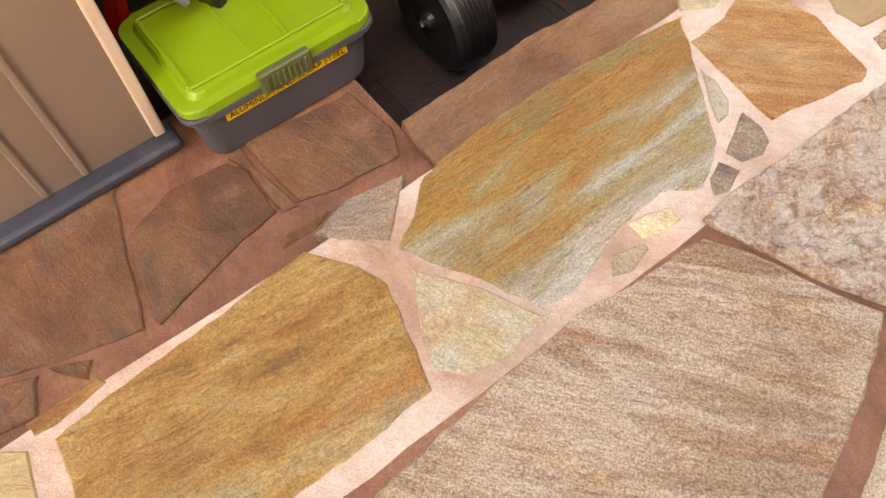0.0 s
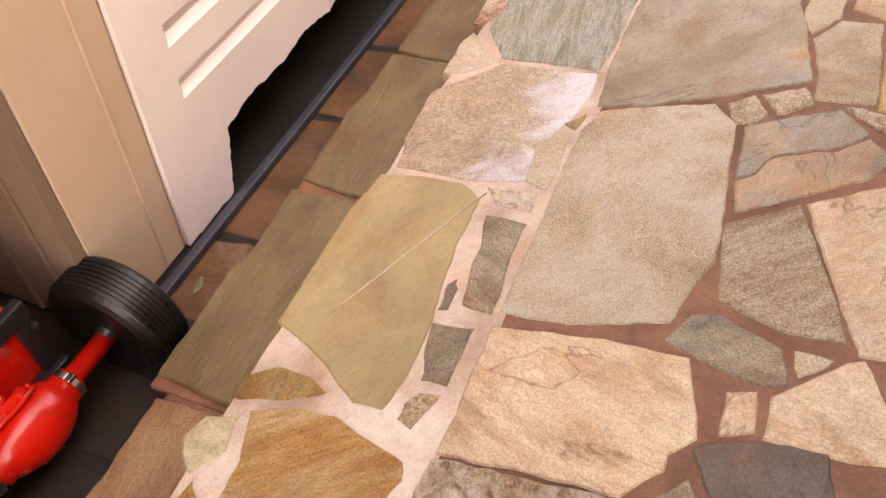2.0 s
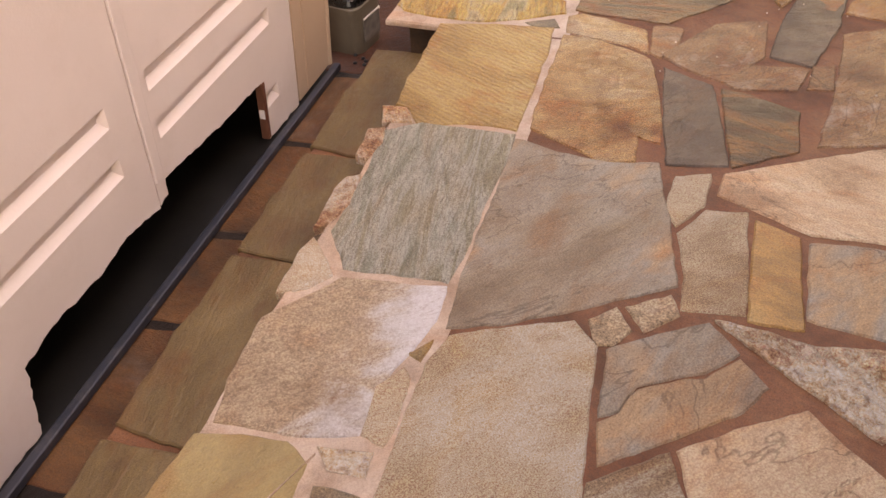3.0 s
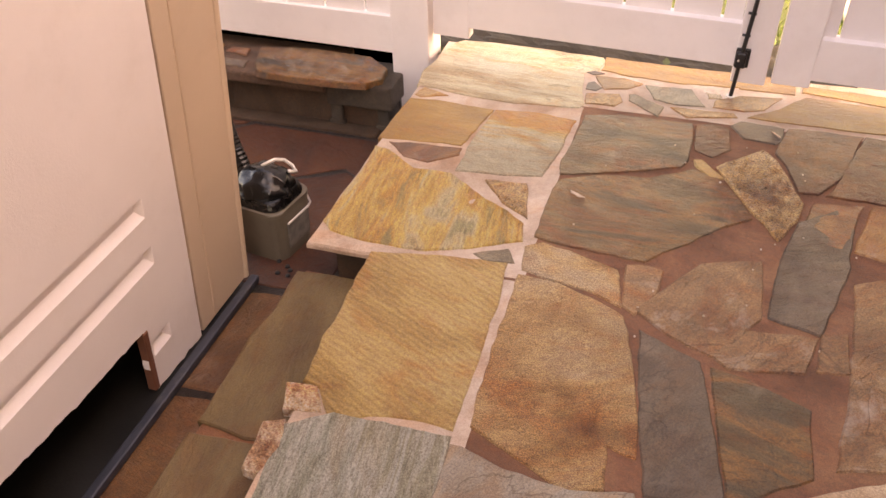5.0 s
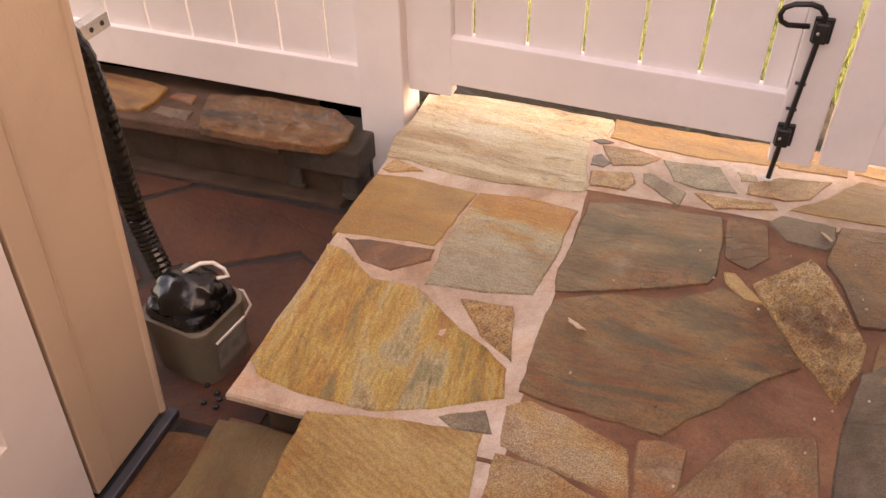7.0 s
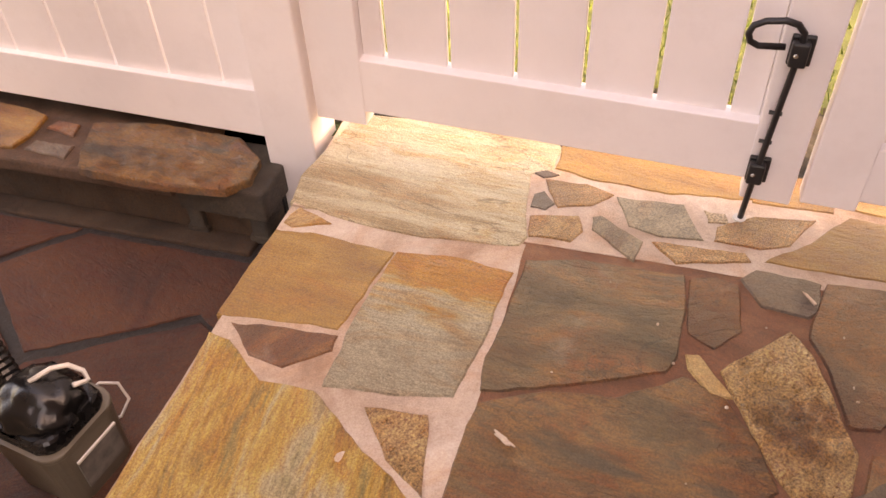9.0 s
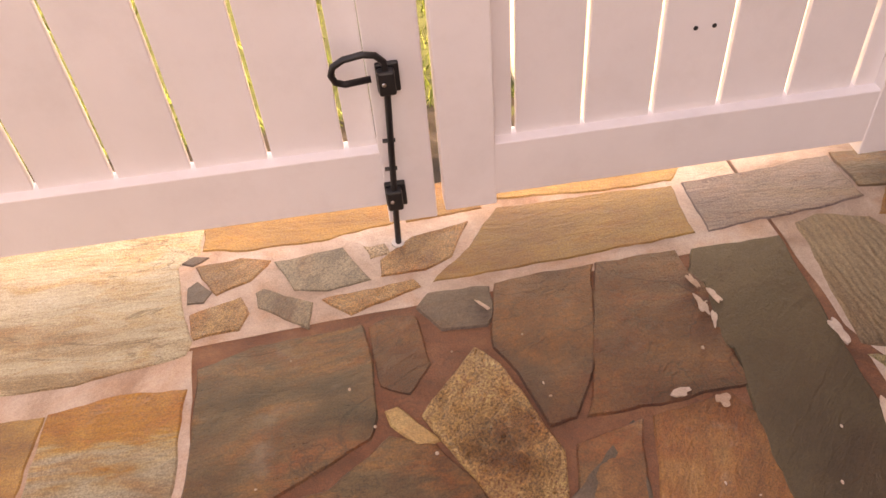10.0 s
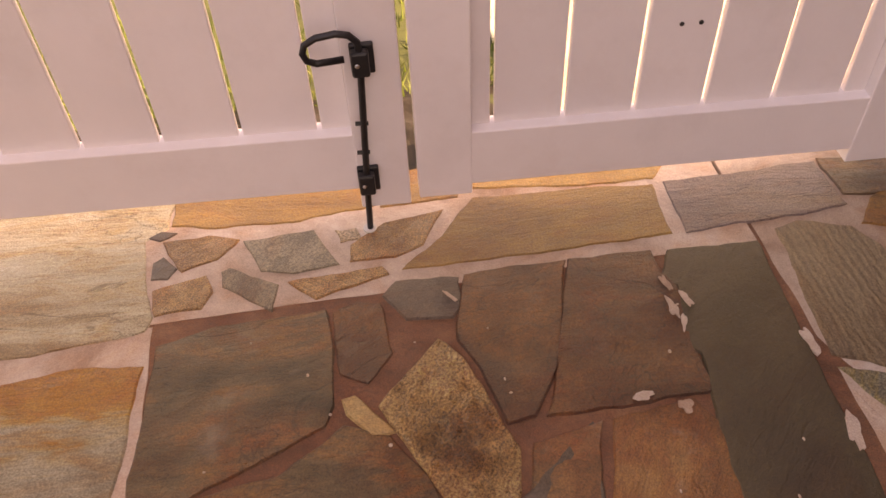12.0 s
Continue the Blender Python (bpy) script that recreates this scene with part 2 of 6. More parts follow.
STONE = {
    "ochre": flag_mat("ochre_flagstone", ["7e5a26", "a07430", "b08a48", "a8946c", "946e30"], 3.2, 2.2, turn=-3, gloss=0.32, mottle=0.45, coat=0.6, relief=0.4, patches=0.7),
    "ochre_dark": flag_mat("dark_ochre_flagstone", ["6a4618", "946426", "a67e3a"], 3.0, 3.0, mottle=0.35),
    # Pale inner half: the stone's own grey plus a painted sky reflection
    "ochre_blue": flag_mat("ochre_to_grey_flagstone", ["c6c2b0", "b6ae92", "ae9a66", "b4883c", "b07c32", "9c8850"], 6.0, 2.0, gloss=0.28, run=("Y", 1.29, 0.75), mottle=0.38, turn=-2, coat=0.7, relief=0.42, patches=0.45),
    "olive": flag_mat("olive_flagstone", ["8c764c", "9e8858", "aa9566"], 2.0, 1.3, relief=0.2, gloss=0.34, speck=0.04, mottle=0.22, turn=-20, patches=0.4, veins=0.2, coat=0.5),
    "olive_grey": flag_mat("olive_grey_flagstone", ["a0905e", "aca082", "a2a492"], 1.5, 5.0, mottle=0.35, coat=0.5),
    "pale": flag_mat("pale_yellow_flagstone", ["d4b460", "d8cca6", "c4b284"], 1.5, 6.0),
    "pale_olive": flag_mat("pale_olive_flagstone", ["9a8c68", "aa9e7c", "a29678"], 1.2, 4.0, relief=0.12, speck=0.06, patches=0.3, veins=0.2),
    "slate": flag_mat("slate_grey_flagstone", ["4a3c30", "5c4c3e", "6a5848", "6e543e"], 2.0, 3.0, lines=True, bloom=0.15, mottle=0.4),
    "slate_tan": flag_mat("grey_and_tan_flagstone", ["8c8070", "a08e78", "a87850"], 1.8, 3.5, relief=0.3, run=("Y", 1.47, -1.6), patches=0.4),
    "slate_violet": flag_mat("violet_grey_flagstone", ["6a5a56", "7c6a64", "7e6a58"], 5.0, 2.4, turn=88, lines=True, mottle=0.35),
    "grey": flag_mat("grey_green_chip", ["5e5242", "7c6e58", "8e8068", "745c44"], 1.5, 6.0, speck=0.25, mottle=0.5),
    "rust": flag_mat("rust_orange_flagstone", ["a8662a", "c08840", "d0a874", "b47c3c"], 6.0, 2.0, turn=-46, gloss=0.32, mottle=0.45, patches=0.35, coat=0.7, relief=0.5),
    "rust_pale": flag_mat("pale_rust_flagstone", ["a5682c", "b48e58", "aca080"], 2.0, 3.5),
    "rust_dark": flag_mat("dark_rust_flagstone", ["74441c", "98602c", "ac8048"], 1.6, 3.5, bloom=0.35),
    "redbrown": flag_mat("red_brown_flagstone", ["523018", "7c4a26", "946034", "70502f"], 1.3, 2.2, relief=0.35, patches=0.9, gloss=0.38, lines=True, mottle=0.45, bloom=0.3, coat=0.6),
    "redbrown_deep": flag_mat("deep_red_brown_flagstone", ["3a200e", "5e3416", "7a481e", "543420"], 1.3, 2.0, relief=0.35, patches=0.9, gloss=0.38, lines=True, mottle=0.45, bloom=0.12, coat=0.5),
    "olive_deep": flag_mat("dark_olive_slate_flagstone", ["40361e", "4e4128", "5a4a30"], 1.5, 1.6, relief=0.15, patches=0.3, mottle=0.3, veins=0.15, speck=0.05, coat=0.3),
    "chalky": flag_mat("chalk_smeared_brown_flagstone", ["6e4a30", "8e6442", "a47c56", "826044"], 1.4, 2.2, relief=0.35, patches=0.8, bloom=0.75, lines=True, mottle=0.5),
    # Darkened for shade at the low wall; greyer block end imitates a sheen
    "cap_rough": flag_mat("rough_ochre_cap_stone", ["422810", "7a4c16", "945f20", "6e5a40"], 3.0, 3.0, relief=0.7, turn=80, mottle=0.6, run=("Y", 2.30, -0.25)),
    "greenbrown": flag_mat("green_brown_flagstone", ["443320", "5a432a", "6e5235", "8a5a2c", "5c4936", "52422e"], 3.0, 1.8, relief=0.4, patches=0.9, veins=0.7, mottle=0.5, turn=85, gloss=0.34, lines=True, bloom=0.22, coat=0.6),
    "greygreen": flag_mat("grey_green_flagstone", ["7e6a54", "8e7e6a", "948a7c", "ae8c68", "9a7e62"], 2.2, 1.5, relief=0.25, lines=True, mottle=0.3, turn=-30),
    "blue_grey": flag_mat("blue_grey_flagstone", ["8c8c76", "a8aa9a", "c2c2b6", "a49f86", "b8b4a4"], 7.0, 2.0, relief=0.5, turn=3, patches=0.3, veins=0.9, gloss=0.32, ridges=0.2, coat=0.5),
    "silver": flag_mat("silver_grey_flagstone", ["aca088", "bab096", "c0aa80", "c8903c", "c8842c"], 5.0, 2.4, relief=0.5, run=("X", 5.42, 0.9), turn=86, gloss=0.34, coat=0.5, mottle=0.4),
    "silver_rough": flag_mat("rough_grey_and_ochre_flagstone", ["6e6a5a", "8c8876", "a89460", "9a948a"], 4.0, 5.0, relief=0.7, turn=-38, mottle=0.5, speck=0.3),
    "white": flag_mat("cream_flagstone", ["ae9068", "c2ac88", "d2c4a4", "dcd0b4", "cabb96"], 7.0, 1.5, relief=0.45, veins=0.6, gloss=0.34, turn=88, run=("X", 5.95, 0.35), coat=0.5, mottle=0.35, lines=True),
    "bleached": flag_mat("lime_bleached_flagstone", ["ece8e8", "dcd6d2", "cbb6a0", "bea488", "c4ac90"], 1.3, 4.0, run=("Y", 1.25, 1.0), relief=0.5, patches=0.25, speck=0.2, grain=80),
    "honey": flag_mat("honey_flagstone", ["866028", "9c722e", "ac8644"], 4.0, 1.8, relief=0.2, turn=88, mottle=0.3, veins=0.4, patches=0.4),
    "honey_dull": flag_mat("dull_honey_flagstone", ["8d6634", "a87c42", "a88a54"], 2.0, 2.6, relief=0.18, mottle=0.3),
    "striped": flag_mat("ridged_honey_flagstone", ["b48c4c", "cca766", "d8ba82"], 2.5, 2.0, ridges=1.1, relief=0.5, gloss=0.36, turn=-121, mottle=0.3, veins=0.3),
    "striped_yellow": flag_mat("veined_yellow_flagstone", ["8e7c4c", "a89258", "cc9c48", "d8b464", "c8b48a", "a09468"], 5.0, 2.0, ridges=0.8, relief=0.6, gloss=0.34, mottle=0.5, veins=0.6, turn=6, coat=0.5),
    "striped_grey": flag_mat("ridged_grey_flagstone", ["86705a", "a48c6c", "9c8668"], 4.0, 2.6, ridges=0.9, relief=0.45, patches=0.25, turn=-3, mottle=0.3),
    "striped_dark": flag_mat("ridged_ochre_flagstone", ["7e5c24", "a07638", "967a46"], 4.0, 2.2, ridges=0.6, relief=0.4, patches=0.3, turn=0, mottle=0.3),
    "tan_grain": flag_mat("tan_sandy_flagstone", ["c2a280", "dabf9f", "e8d5be", "d2b08a"], 1.3, 2.2, grain=125, relief=0.7, speck=0.42, gloss=0.46, patches=0.35, veins=0.2, coat=0.4, mottle=0.36),
    "tan_smooth": flag_mat("tan_flagstone", ["a88464", "c6a482", "d2b696", "b8946e"], 2.0, 1.8, relief=0.3, patches=0.4, lines=True, mottle=0.35, coat=0.5),
    "brown_grain": flag_mat("brown_sandy_flagstone", ["8e5e32", "b4804a", "cca06c", "c6a684"], 1.6, 2.2, grain=120, relief=0.8, speck=0.42, mottle=0.4, patches=0.7, coat=0.8),
    "brown_grey": flag_mat("brown_grey_flagstone", ["ae8c6a", "c8ac8e", "dac6ae", "b89676"], 6.0, 2.0, relief=0.6, speck=0.35, gloss=0.4, turn=-54, mottle=0.45, grain=105, patches=0.4, veins=1.0, ridges=0.3, coat=0.55),
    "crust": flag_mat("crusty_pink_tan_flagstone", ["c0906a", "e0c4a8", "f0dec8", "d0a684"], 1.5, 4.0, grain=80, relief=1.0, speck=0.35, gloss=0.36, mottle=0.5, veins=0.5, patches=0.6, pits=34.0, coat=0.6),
    "pebble": flag_mat("speckled_chip", ["a88c6c", "c6aa8a", "d6c2a6"], 1.2, 8.0, grain=70, relief=0.7, speck=0.35),
    "pebble_brown": flag_mat("speckled_brown_flagstone", ["8a6034", "b4864e", "cca26a", "a88054"], 1.2, 4.0, grain=75, relief=1.0, speck=0.55, gloss=0.28, mottle=0.6, veins=0.2, coat=0.9),
}
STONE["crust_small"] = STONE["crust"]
STONE["low"] = flag_mat("dull_red_brown_flagstone", ["402a18", "5e3c20", "764e2c", "54402a"], 1.5, 2.6, relief=0.22, mottle=0.35, coat=0.2, bloom=0.15)
STONE["tread"] = flag_mat("brown_tan_flagstone", ["664428", "86603c", "987450"], 2.0, 2.4, relief=0.2, turn=3, mottle=0.3, coat=0.2, bloom=0.2)
STONE["step"] = flag_mat("dull_olive_brown_flagstone", ["5c4726", "6e5834", "7a6440"], 3.0, 1.8, relief=0.15, mottle=0.25, speck=0.05, turn=3, coat=0.2)
# Near black because the shed's shade is put into the stone colour
STONE["shed_shade"] = flag_mat("shade_blackened_flagstone", ["150b06", "20110a", "291810"], 1.4, 2.0, relief=0.15, gloss=0.6, coat=0.1)
STONE["dark_red"] = flag_mat("dark_red_flagstone", ["341809", "4c250c", "5c3211"], 1.4, 2.0, relief=0.15, gloss=0.6, coat=0.1)
MORTAR_LIGHT = flag_mat("pink_grey_mortar", ["ac907a", "c8b09c", "dac8b8"], 1.0, 3.0, grain=110, relief=0.25, gloss=0.6, speck=0.06, mottle=0.22, patches=0.35, veins=0, coat=0.1)
MORTAR_RED = flag_mat("red_brown_mortar", ["64402a", "82543a", "946646"], 1.0, 3.5, grain=150, relief=0.25, gloss=0.6, speck=0.1, patches=0.3, veins=0, coat=0.2)
# Base colour darkened to carry the dimness by and inside the shed
SHADE_MORTAR = flag_mat("shade_dark_mortar", ["150c07", "20120b", "281910"], 1.0, 3.0, grain=140, relief=0.25, gloss=0.45, speck=0.12, patches=0.3, veins=0, coat=0.1)
# Colour lowered to include the shed's shade over the low wall
RISER = flag_mat("brown_riser_mortar", ["36281c", "4c3828", "584434"], 1.2, 3.5, grain=120, relief=0.35, gloss=0.7, patches=0.3, veins=0, coat=0.0)
# Cap mortar made darker than the border's, shade included in the colour
CAP_MORTAR = flag_mat("brown_grey_cap_mortar", ["4a3628", "604636", "6c5242"], 1.2, 3.5, grain=110, relief=0.3, gloss=0.7, patches=0.3, veins=0, coat=0.0)
GRASS_SOIL = plain_mat("lawn_soil", (0.055, 0.075, 0.02, 1), 0.9, var=0.5, scale=3, bump=0.3)
WHITE = plain_mat("white_painted_timber", (0.84, 0.78, 0.77, 1), 0.42, var=0.06, scale=2.5, bump=0.04, dirt=(0.55, 0.45, 0.4, 1), dirt_amount=0.15)
BLACK_STEEL = plain_mat("black_powder_coated_steel", (0.012, 0.012, 0.014, 1), 0.38, var=0.3, bump=0.08)
SHED_WHITE = plain_mat("white_moulded_plastic_door", (0.84, 0.76, 0.73, 1), 0.4, var=0.06, scale=2, bump=0.05, dirt=(0.5, 0.4, 0.32, 1), dirt_amount=0.15)
SHED_BEIGE = plain_mat("beige_moulded_plastic", (0.60, 0.45, 0.33, 1), 0.45, var=0.08, scale=2, bump=0.06, dirt=(0.35, 0.25, 0.17, 1), dirt_amount=0.2)
SHED_TAUPE = plain_mat("taupe_moulded_plastic", (0.22, 0.155, 0.113, 1), 0.5, var=0.1, scale=2, bump=0.06, dirt=(0.2, 0.14, 0.1, 1), dirt_amount=0.25)
SILL = plain_mat("dark_blue_grey_plastic_sill", (0.035, 0.04, 0.055, 1), 0.5, var=0.3, dirt=(0.2, 0.18, 0.16, 1), dirt_amount=0.3)
# Near-black colour that stands in for shade inside hollow things
SHADE_IN = plain_mat("inner_shade_black", (0.008, 0.0075, 0.007, 1), 0.55, var=0.4)
COPPER_WALL = plain_mat("red_brown_painted_panel", (0.19, 0.078, 0.042, 1), 0.42, var=0.2, scale=1.2, bump=0.05, dirt=(0.42, 0.24, 0.16, 1), dirt_amount=0.45)
LIME = plain_mat("lime_green_plastic", (0.175, 0.29, 0.013, 1), 0.36, var=0.08, bump=0.03, dirt=(0.15, 0.16, 0.05, 1), dirt_amount=0.25)
GREY_TUB = plain_mat("dark_grey_plastic", (0.07, 0.066, 0.075, 1), 0.42, var=0.2)
LATCH = plain_mat("olive_grey_plastic_latch", (0.085, 0.10, 0.035, 1), 0.4, var=0.2)
LABEL_YELLOW = plain_mat("yellow_tape", (0.75, 0.46, 0.02, 1), 0.45, var=0.08)
INK = plain_mat("black_ink", (0.015, 0.013, 0.01, 1), 0.6, var=0.1)
RED = plain_mat("glossy_red_enamel", (0.60, 0.014, 0.008, 1), 0.22, var=0.15, bump=0.02, dirt=(0.2, 0.01, 0.01, 1), dirt_amount=0.4)
RUBBER = plain_mat("black_rubber", (0.004, 0.004, 0.0045, 1), 0.34, var=0.4, scale=14, bump=0.1, dirt=(0.018, 0.016, 0.014, 1), dirt_amount=0.3)
STEEL = plain_mat("bright_zinc_steel", (0.62, 0.6, 0.57, 1), 0.28, 1.0, var=0.2)
TAPE = plain_mat("cream_measuring_tape", (0.72, 0.62, 0.42, 1), 0.5, var=0.1)
TAUPE_BIN = plain_mat("olive_taupe_plastic", (0.14, 0.115, 0.085, 1), 0.4, var=0.12, dirt=(0.06, 0.05, 0.04, 1))
BLACK_FILM = plain_mat("black_plastic", (0.006, 0.006, 0.0065, 1), 0.24, var=0.4, scale=20)
WHITE_PLASTIC = plain_mat("white_plastic", (0.7, 0.66, 0.6, 1), 0.4, var=0.06)
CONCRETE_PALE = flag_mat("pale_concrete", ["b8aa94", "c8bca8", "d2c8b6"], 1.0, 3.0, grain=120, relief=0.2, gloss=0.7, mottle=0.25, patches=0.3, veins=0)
# Weathered grey, taken darker to hold the shade beside the shed
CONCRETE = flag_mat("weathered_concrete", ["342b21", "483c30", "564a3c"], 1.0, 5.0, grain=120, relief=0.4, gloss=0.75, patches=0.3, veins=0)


# ---- shape helpers ----
def part(name, bm, mat, parent=None, label="", smooth=False):
    bmesh.ops.recalc_face_normals(bm, faces=bm.faces)
    me = bpy.data.meshes.new(name)
    bm.to_mesh(me)
    bm.free()
    me.materials.append(mat)
    if smooth:
        for f in me.polygons:
            f.use_smooth = True
    ob = new(name, me)
    if parent is not None:
        ob.parent = parent
    if label:
        ob["label"] = label
    return ob


def thing(name, at, label, category, group="", kind="", turn=0.0):
    e = new(name)
    e.matrix_world = pose(*at, 0, 0, turn)
    return tagged(e, label, category, group, kind)


def box(x0, x1, y0, y1, z0, z1, bevel=0.003, seg=1, bm=None):
    bm = bm or bmesh.new()
    made = bmesh.ops.create_cube(bm, size=1.0)["verts"]
    for v in made:
        v.co = Vector((x0 + (v.co.x + 0.5) * (x1 - x0), y0 + (v.co.y + 0.5) * (y1 - y0), z0 + (v.co.z + 0.5) * (z1 - z0)))
    if bevel:
        edges = list({e for v in made for e in v.link_edges})
        bmesh.ops.bevel(bm, geom=edges, offset=bevel, segments=seg, affect="EDGES", profile=0.5)
    return bm


def tube(points, radius, sides=10, bm=None, closed=False):
    """A round bar along a line of points."""
    bm = bm or bmesh.new()
    pts = [Vector(p) for p in points]
    rings, ref = [], None
    for i, p in enumerate(pts):
        d = (pts[min(i + 1, len(pts) - 1)] - pts[max(i - 1, 0)]).normalized()
        if ref is None:
            ref = d.orthogonal().normalized()
        ref = (ref - d * ref.dot(d)).normalized()
        side = d.cross(ref)
        r = radius[i] if isinstance(radius, (list, tuple)) else radius
        rings.append([bm.verts.new(p + (ref * math.cos(a) + side * math.sin(a)) * r) for a in (2 * math.pi * k / sides for k in range(sides))])
    for a, b in zip(rings, rings[1:]):
        for k in range(sides):
            bm.faces.new((a[k], a[(k + 1) % sides], b[(k + 1) % sides], b[k]))
    bm.faces.new(rings[0][::-1])
    bm.faces.new(rings[-1])
    return bm


def turned(profile, sides=32, axis="Z", bm=None, m=None):
    """A turned shape from (radius, height) pairs, along z, x or y."""
    bm = bm or bmesh.new()
    rings = []
    for r, h in profile:
        ring = []
        for k in range(sides):
            a = 2 * math.pi * k / sides
            v = Vector((r * math.cos(a), r * math.sin(a), h))
            if axis == "X":
                v = Vector((v.z, v.x, v.y))
            elif axis == "Y":
                v = Vector((v.x, v.z, v.y))
            ring.append(bm.verts.new(m @ v if m else v))
        rings.append(ring)
    for a, b in zip(rings, rings[1:]):
        for k in range(sides):
            bm.faces.new((a[k], a[(k + 1) % sides], b[(k + 1) % sides], b[k]))
    bm.faces.new(rings[0][::-1])
    bm.faces.new(rings[-1])
    return bm


def prism(outline, z0, z1, bevel=0.0, taper=1.0, at=(0, 0)):
    """An upright block over an outline; the top may be wider or narrower."""
    bm = bmesh.new()
    lo = [bm.verts.new((at[0] + (x - at[0]) * 1.0, at[1] + (y - at[1]) * 1.0, z0)) for x, y in outline]
    hi = [bm.verts.new((at[0] + (x - at[0]) * taper, at[1] + (y - at[1]) * taper, z1)) for x, y in outline]
    k = len(outline)
    for i in range(k):
        bm.faces.new((lo[i], lo[(i + 1) % k], hi[(i + 1) % k], hi[i]))
    bm.faces.new(lo[::-1])
    bm.faces.new(hi)
    if bevel:
        bmesh.ops.bevel(bm, geom=[e for e in bm.edges if abs(e.verts[0].co.z - e.verts[1].co.z) < 1e-5], offset=bevel, segments=2, affect="EDGES", profile=0.5)
    return bm


def rounded(w, d, r, seg=5, cx=0.0, cy=0.0):
    """The outline of a rounded rectangle."""
    out = []
    for sx, sy, a0 in ((1, 1, 0), (-1, 1, 90), (-1, -1, 180), (1, -1, 270)):
        for k in range(seg + 1):
            a = radians(a0 + 90 * k / seg)
            out.append((cx + sx * (w / 2 - r) + r * math.cos(a), cy + sy * (d / 2 - r) + r * math.sin(a)))
    return out


# ---- ground and terrace ----
def sheet(x0, x1, y0, y1, z, step, wobble, seed=0.0):
    bm = bmesh.new()
    nx, ny = max(1, round((x1 - x0) / step)), max(1, round((y1 - y0) / step))
    grid = [[bm.verts.new((x0 + (x1 - x0) * i / nx, y0 + (y1 - y0) * j / ny, 0)) for j in range(ny + 1)] for i in range(nx + 1)]
    for v in bm.verts:
        v.co.z = z + wobble * noise.noise(Vector((v.co.x * 3 + seed, v.co.y * 3, seed))) + wobble * 0.6 * noise.noise(Vector((v.co.x * 14, v.co.y * 14, seed)))
    for i in range(nx):
        for j in range(ny):
            bm.faces.new((grid[i][j], grid[i + 1][j], grid[i + 1][j + 1], grid[i][j + 1]))
    return bm


def lawn_sheet():
    bm = bmesh.new()
    far, hole = 900.0, ((-3.0, -1.6), (6.12, 4.6))
    (ax, ay), (bx, by) = hole
    xs, ys = (-far, ax, bx, far), (-far, ay, by, far)
    for i in range(3):
        for j in range(3):
            if i == 1 and j == 1:
                continue
            bm.faces.new([bm.verts.new((x, y, -0.05)) for x, y in ((xs[i], ys[j]), (xs[i + 1], ys[j]), (xs[i + 1], ys[j + 1]), (xs[i], ys[j + 1]))])
    bmesh.ops.remove_doubles(bm, verts=bm.verts, dist=1e-4)
    return bm


ground = tagged(part("ground", lawn_sheet(), GRASS_SOIL), "sunlit lawn soil behind the white gate", "ground", kind="structure")

yard = tagged(part("lower_floor", sheet(-3.0, 6.0, 1.4, 4.6, -0.348, 0.06, 0.006, 4.0), SHADE_MORTAR), "red-brown mortar of the sunken floor, shade in its colour", "floor", kind="structure")
LOWER = tagged(part("side_paving", sheet(-3.0, 1.10, 1.40, 2.16, -0.182, 0.05, 0.004, 9.0), MORTAR_RED), "brown flagstone paving below the terrace", "paving", kind="structure")
part("riser", box(-3.0, 1.09, 1.40, 2.15, -0.36, -0.195, 0.004), RISER, LOWER)

INNER = tagged(part("terrace", sheet(-3.0, 5.78, -1.34, 1.10, -0.0055, 0.05, 0.002, 1.0), MORTAR_RED), "flagstone terrace with red-brown mortar joints", "terrace", kind="structure")
part("slab", box(-3.0, 6.10, -1.40, 1.44, -0.36, -0.05, 0), RISER, INNER)
part("landing_slab", box(4.60, 6.10, 1.44, 1.68, -0.36, -0.05, 0), RISER, INNER)

BORDER = tagged(new("terrace_border"), "yellow flagstone border set in pale pink-grey mortar", "terrace border", kind="structure")


def edge_bed(name, outline, z0, z1, lump=0.006):
    """Mortar bed with a worn, uneven rim."""
    pts = []
    k = len(outline)
    for i in range(k):
        a, b = Vector(outline[i]), Vector(outline[(i + 1) % k])
        m = max(1, round((b - a).length / 0.04))
        pts += [a.lerp(b, j / m) for j in range(m)]
    pts = [p + Vector((noise.noise(Vector((p.x * 9, p.y * 9, 2))), noise.noise(Vector((p.x * 9, p.y * 9, 7))))) * lump for p in pts]
    bm = bmesh.new()
    levels = ((z0, -0.012), (z0 + 0.008, 0.0), (z1 - 0.008, 0.0), (z1, -0.006))
    c = sum(pts, Vector((0, 0))) / len(pts)
    rings = [[bm.verts.new((p.x + (p - c).normalized().x * o, p.y + (p - c).normalized().y * o, z)) for p in pts] for z, o in levels]
    for a, b in zip(rings, rings[1:]):
        for i in range(len(pts)):
            bm.faces.new((a[i], a[(i + 1) % len(pts)], b[(i + 1) % len(pts)], b[i]))
    bm.faces.new(rings[0][::-1])
    bm.faces.new(rings[-1])
    return part(name, bm, MORTAR_LIGHT, BORDER)


edge_bed("mortar_bed", [(-3.0, 1.028), (4.545, 1.030), (4.545, 1.488), (-3.0, 1.488)], -0.035, -0.004)
edge_bed("mortar_bed", [(4.548, 1.030), (5.70, 1.030), (5.70, 1.755), (4.548, 1.755)], -0.035, -0.0045)
edge_bed("mortar_bed", [(5.70, -0.555), (6.15, -0.555), (6.18, 1.765), (5.703, 1.755)], -0.035, -0.004)
